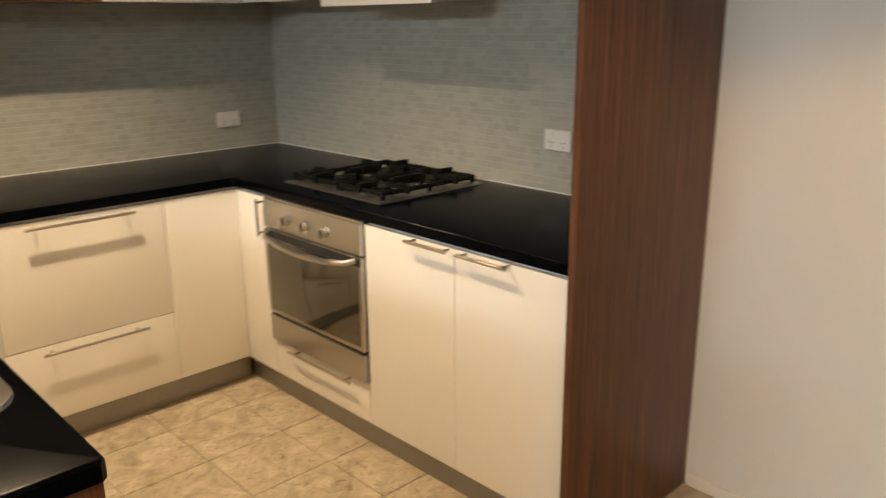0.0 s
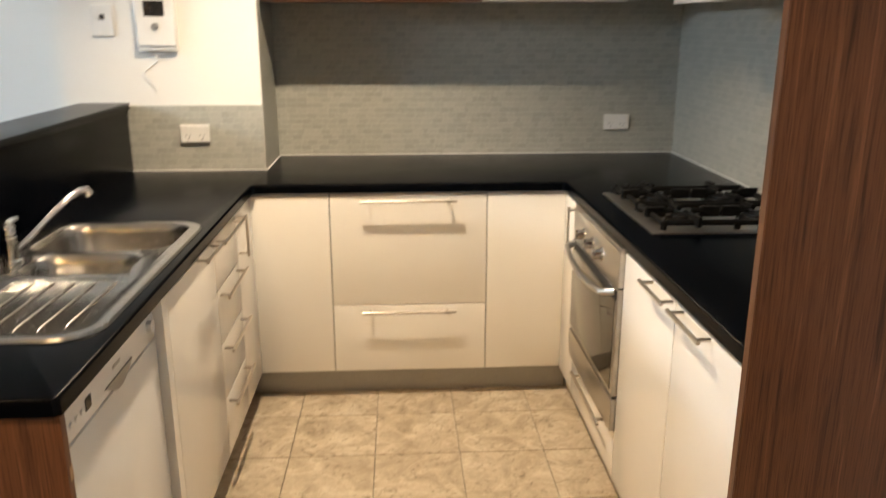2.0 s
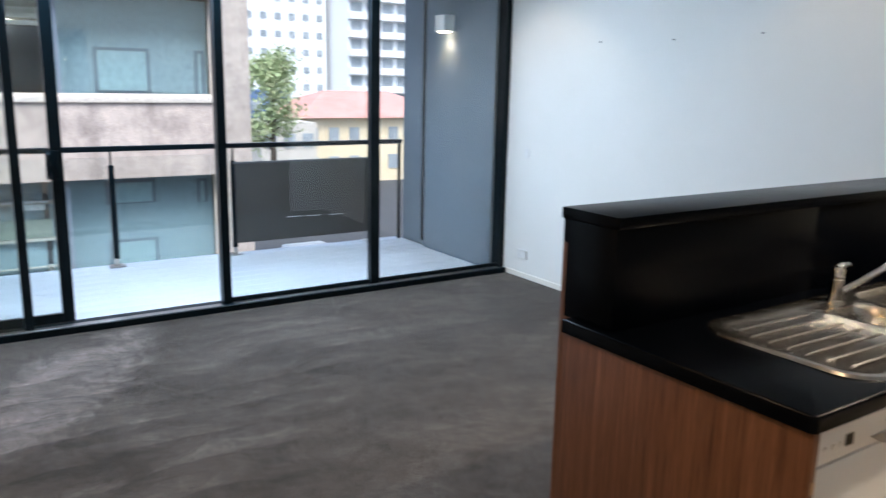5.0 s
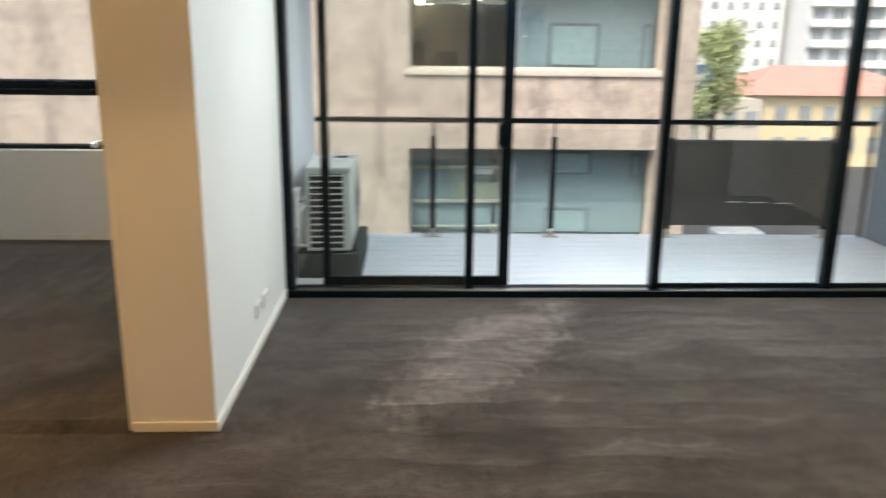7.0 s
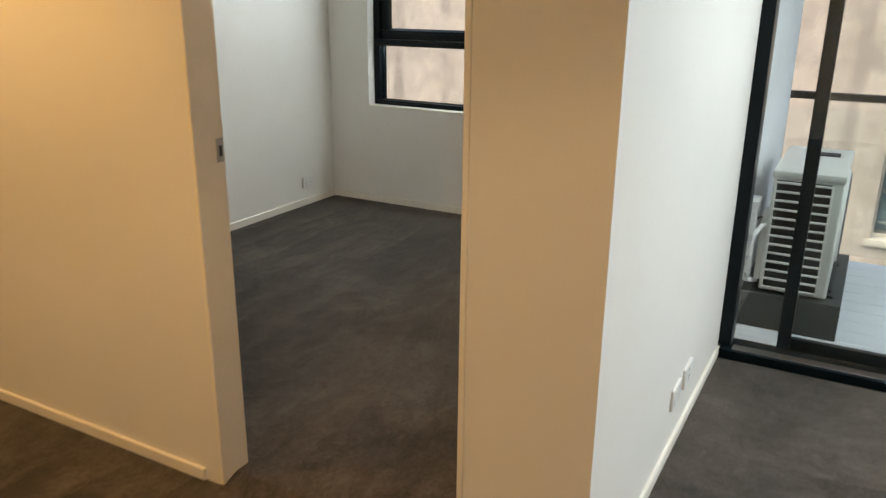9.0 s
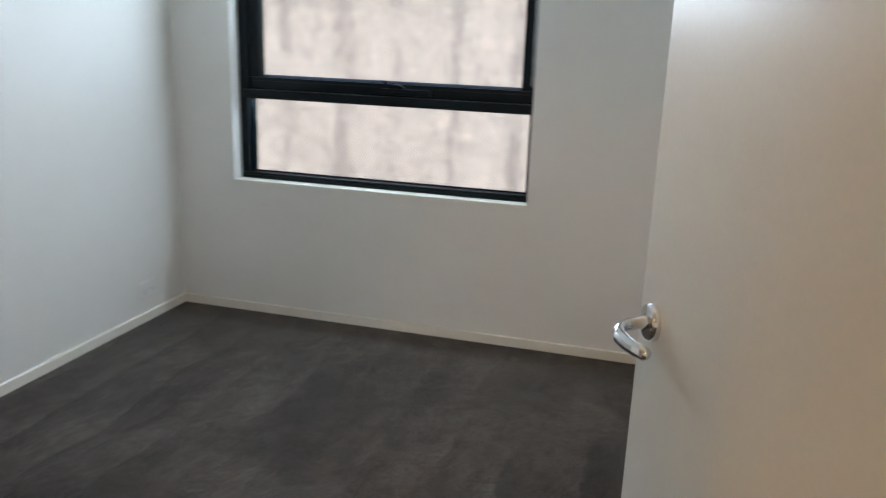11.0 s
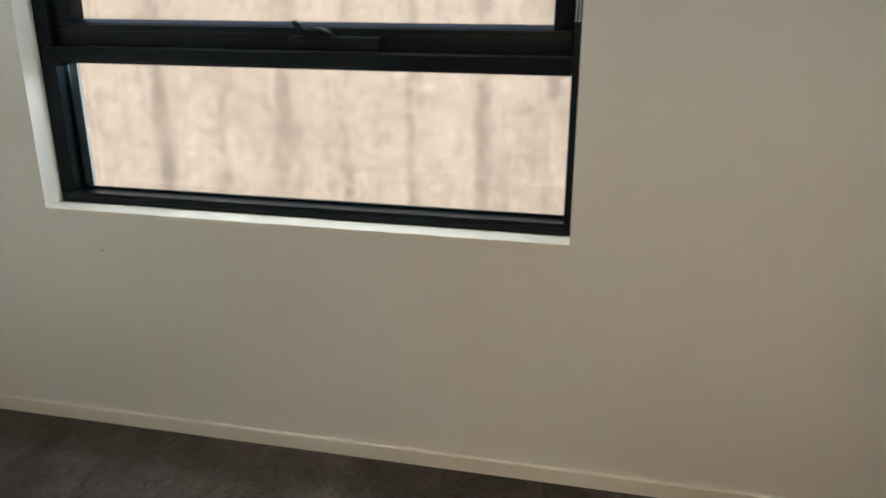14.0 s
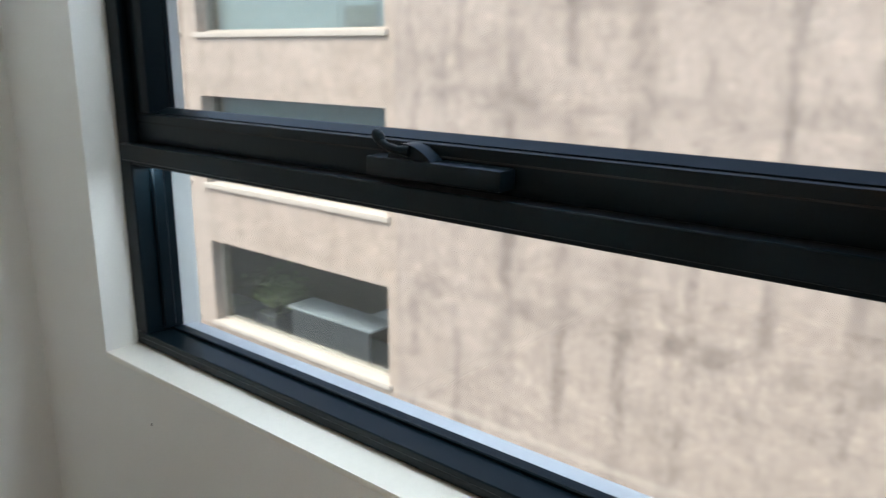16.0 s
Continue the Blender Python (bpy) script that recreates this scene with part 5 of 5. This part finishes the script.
# city beyond the end of the street
def block(name, label, x, y0, y1, depth, z1, mat, rows, cols, wz, wy, gap_mat, balconies=False):
    t = thing(name, label, "building", (x, y0, GZ0), "city buildings")
    part("wall", box(x - depth, x, y0, y1, GZ0, z1), mat, t, smooth=False)
    n = 0
    for r in range(rows):
        for c in range(cols):
            yy = y0 + (c + .5) * (y1 - y0) / cols
            zz = z1 - (r + .6) * wz[0]
            bm = box(x - .1, x + .12, yy - wy / 2, yy + wy / 2, zz - wz[1] / 2, zz + wz[1] / 2)
            w = part("window", bm, gap_mat, t, smooth=False)
            if balconies:
                part("balcony", box(x, x + 1.2, yy - wy * .75, yy + wy * .75, zz - wz[1] / 2 - .9, zz - wz[1] / 2 + .15), mat, w, smooth=False)
    return t


M_WIN = speckled("far_window", (0.26, 0.29, 0.31), (0.38, 0.41, 0.43), 0.5, 4, 0.3)
block("apartment_tower", "tall pale apartment tower with small windows", -118, 41.5, 55.5, 18, 45, M_TOWER, 19, 6, (2.7, 1.0), 1.0, M_WIN)
block("apartment_tower", "tall pale tower with rows of balconies", -112, 56.5, 76, 18, 45, M_TOWER, 18, 7, (2.8, 1.7), 1.9, M_WIN, True)
yb = block("walk_up_building", "yellow rendered building with a red tiled roof", -72, 31.5, 50, 14, -2.3, M_YELLOW, 2, 8, (2.9, 1.5), 1.1, M_WIN)
bm = bmesh.new()
v = [bm.verts.new(c) for c in ((-71.2, 30.8, -2.3), (-71.2, 50.8, -2.3), (-86.8, 50.8, -2.3), (-86.8, 30.8, -2.3), (-79, 37, 0.3), (-79, 45, 0.3))]
for f in ((0, 1, 5, 4), (1, 2, 5), (2, 3, 4, 5), (3, 0, 4), (3, 2, 1, 0)):
    bm.faces.new([v[i] for i in f])
part("roof", bm, M_ROOF, yb, "red tiled hip roof", smooth=False)
block("low_building", "low cream building with a flat roof", -64, 24.3, 29.5, 8, -2.3, M_SURR, 1, 3, (2.6, 1.2), 1.0, M_WIN)
block("blue_building", "blue-walled low building behind the tree", -80, 28.5, 33.5, 8, 0.2, M_BLUE, 1, 2, (2.6, 1.0), 1.0, M_WIN)
rng = random.Random(5)


def tree(x, y, h, spread, leaves):
    t = thing("tree", "leafy green street tree between the buildings", "tree", (x, y, GZ0))
    bm = bmesh.new()
    tube_path(bm, [(x, y, GZ0), (x + .1, y + .1, GZ0 + h * .35), (x - .1, y + .2, GZ0 + h * .7), (x, y, GZ0 + h * .95)], [0.3, 0.24, 0.14, 0.04], 10)
    tips = []
    for k in range(16):
        a, f = rng.uniform(0, 6.28), rng.uniform(0.4, 0.9)
        base = Vector((x, y, GZ0 + h * f))
        tip = base + Vector((math.cos(a), math.sin(a), rng.uniform(.3, .9))) * spread * (1.15 - f) * 1.3
        tube_path(bm, [base, (base + tip) / 2 + Vector((0, 0, .2)), tip], [0.09, 0.06, 0.02], 6)
        tips += [tip, (base + tip) / 2, base + (tip - base) * .75]
    part("trunk", bm, M_BARK, t)
    vs, fs = [], []
    for k in range(leaves):
        c = rng.choice(tips) + Vector((rng.gauss(0, .55), rng.gauss(0, .55), rng.gauss(0, .5)))
        u = Vector((rng.gauss(0, 1), rng.gauss(0, 1), rng.gauss(0, 1))).normalized()
        w = u.orthogonal().normalized()
        s = rng.uniform(.10, .22)
        i = len(vs)
        vs += [c - u * s, c + w * s * .45, c + u * s, c - w * s * .45]
        fs.append((i, i + 1, i + 2, i + 3))
    me = bpy.data.meshes.new("crown")
    me.from_pydata(vs, [], fs)
    me.materials.append(M_LEAF)
    ob = new("crown", me)
    ob.parent = t
    ob.matrix_parent_inverse = Matrix.Translation(-Vector((x, y, GZ0)))
    return t


tree(-55.5, 22.0, 12.8, 2.6, 4600)
car = thing("parked_car", "silver hatchback parked in the street below", "car", (-38.5, 17.5, GZ0))
bm = box(-39.4, -37.7, 15.3, 19.6, GZ0 + .3, GZ0 + .85, bev=0.15, seg=3)
part("body", bm, M_CAR, car)
part("cabin", box(-39.3, -37.8, 16.2, 18.7, GZ0 + .85, GZ0 + 1.42, bev=0.2, seg=3), M_WIN, car)
for wx in (-39.35, -37.75):
    for wy in (16.1, 18.8):
        part("wheel", rod((wx - .1, wy, GZ0 + .31), (wx + .1, wy, GZ0 + .31), 0.31, seg=18), M_DARK, car)

sc = thing("wall_lamp", "white box wall lamp on the grey balcony wall", "wall lamp", (-4.18, 3.96, 1.94))
part("body", box(-4.255, -4.115, 3.86, 3.9595, 1.885, 2.015, bev=0.003), M_PLASTIC, sc)
M_LAMP = bpy.data.materials.new("lamp_glow")
M_LAMP.use_nodes = True
M_LAMP.node_tree.nodes["Principled BSDF"].inputs["Emission Color"].default_value = (1, 0.75, 0.45, 1)
M_LAMP.node_tree.nodes["Principled BSDF"].inputs["Emission Strength"].default_value = 12
part("lens", box(-4.235, -4.135, 3.88, 3.94, 1.878, 1.8849), M_LAMP, sc, "warm glowing lens")

glow = bpy.data.lights.new("wall_lamp_light", "SPOT")
glow.energy, glow.shadow_soft_size, glow.spot_size, glow.spot_blend, glow.color = 5.0, 0.03, radians(120), 0.6, (1.0, 0.68, 0.36)
new("wall_lamp_light", glow).matrix_world = look((-4.185, 3.905, 1.87), (-4.185, 3.906, 0))
mk = solo("wall_mark", rod((XW, -2.939, 0.587), (XW + .0015, -2.939, 0.587), 0.003, seg=8), M_KICK, "tiny grey scuff mark on the white wall", "mark")

# ---- tiles and boards, last ----
TX, TY, PX, PY = 0.83, 2.56, 0.3045, 0.302
me = finish("floor_tile", box(-.151, .151, -.149, .149, -0.004, 0.002, bev=0.002, seg=1), M_TILE, False)
floor_ob = bpy.data.objects["floor"]
for i in range(-1, 7):
    for j in range(-6, 4):
        cx, cy = TX + (i - .5) * PX + .0, TY + (j + .5) * PY
        if (cx > 2.05 and cy > 1.7) or (cx < 0.6 and cy < 1.5) or cx > 2.52:
            continue
        ob = new("floor_tile", me)
        ob.location = (cx, cy, 0)
        ob.parent = floor_ob

PITCH, GAP = 0.0245, 0.0017


def mosaic_cells(u0, u1, w0, w1):
    """Rows of small oblong tiles in a loose bond, some of them split in two."""
    r = random.Random(7)
    nw = max(1, round((w1 - w0) / PITCH))
    dw = (w1 - w0) / nw
    for j in range(nw):
        u = u0 - r.uniform(0, 0.04)
        while u < u1 - 0.004:
            wide = r.choice((0.047, 0.047, 0.047, 0.0245, 0.036))
            a, b = max(u, u0), min(u + wide, u1)
            if b - a > 0.006:
                yield a + GAP / 2, b - GAP / 2, w0 + j * dw + GAP / 2, w0 + (j + 1) * dw - GAP / 2
            u += wide


def mosaic_field(name, parent, put, u0, u1, w0, w1):
    """put(u, w, d): a place on the wall, d metres proud of it."""
    r = random.Random(name)
    vs, fs = [], []
    for a, b, c, d in mosaic_cells(u0, u1, w0, w1):
        i = len(vs)
        p = 0.0005 + r.uniform(0, 0.0002)
        e = 0.0002
        vs += [put(a, c, 0), put(b, c, 0), put(b, d, 0), put(a, d, 0), put(a + e, c + e, p), put(b - e, c + e, p), put(b - e, d - e, p), put(a + e, d - e, p)]
        fs += [(i + 4, i + 5, i + 6, i + 7)] + [(i + k, i + (k + 1) % 4, i + 4 + (k + 1) % 4, i + 4 + k) for k in range(4)]
    me = bpy.data.meshes.new(name)
    me.from_pydata(vs, [], fs)
    me.materials.append(M_MOSAIC)
    ob = new(name, me)
    ob.parent = parent
    return tagged(ob, "grey-green mosaic tiles in pale grout", kind="stuff")


D = bpy.data.objects
mosaic_field("mosaic_tiles", D["wall_kitchen_back"], lambda u, w, d: (u, YB - d - .0002, w), 0.68, XR, CT, 1.60)
mosaic_field("mosaic_tiles", D["wall_kitchen_side"], lambda u, w, d: (XR - d - .0002, u, w), 1.652, YB, CT, 1.62)
bm = box(0.1335, 0.685, YP - .009, YP - .0042, CT + .0002, CT + .0036)
add_box(bm, 0.6845, 0.690, YP - .009, YB - .004, CT + .0002, CT + .0036)
add_box(bm, 0.690, XR - .004, YB - .009, YB - .004, CT + .0002, CT + .0036)
add_box(bm, XR - .009, XR - .004, 1.652, YB - .009, CT + .0002, CT + .0036)
structure("trim_sealant", bm, M_PLASTIC, "thin white sealant line along the worktop", "trim")
structure("trim_pier_grout", box(0.1315, 0.6805, YP - .0012, YP - .0002, CT, 1.168), M_MGROUT, "pale grout bed under the pier tiles", "trim")
bm = box(0.6802, 0.6812, YP - .001, YB, CT, 1.58)
structure("trim_pier_side_grout", bm, M_MGROUT, "pale grout bed on the side of the pier", "trim")
mosaic_field("mosaic_tiles", D["wall_pier"], lambda u, w, d: (0.681 + d, u, w), YP, YB - .004, CT, 1.577)
cells = list(mosaic_cells(0.132, 0.680, CT, 1.167))
w_, h_ = 0.0453, cells[0][3] - cells[0][2]
me = finish("mosaic_tile", box(-w_ / 2, w_ / 2, -.0008, 0, -h_ / 2, h_ / 2, bev=0.0003, seg=1), M_MOSAIC_P, False)
for a, b, c, d in cells:
    ob = new("mosaic_tile", me)
    ob.location = ((a + b) / 2, YP - .0012, (c + d) / 2)
    ob.scale = ((b - a) / w_, 1, 1)
    ob.parent = D["wall_pier"]
# deck boards
me2 = finish("deck_board", box(-.0685, .0685, -2.2375, 2.2375, -0.03, -0.0085, bev=0.003, seg=1), M_DECK, False)
x = XG - .175
while x > BX:
    ob = new("deck_board", me2)
    ob.location = (x, 1.76, 0.0085 - .0005)
    ob.parent = D["balcony_slab"]
    x -= 0.141
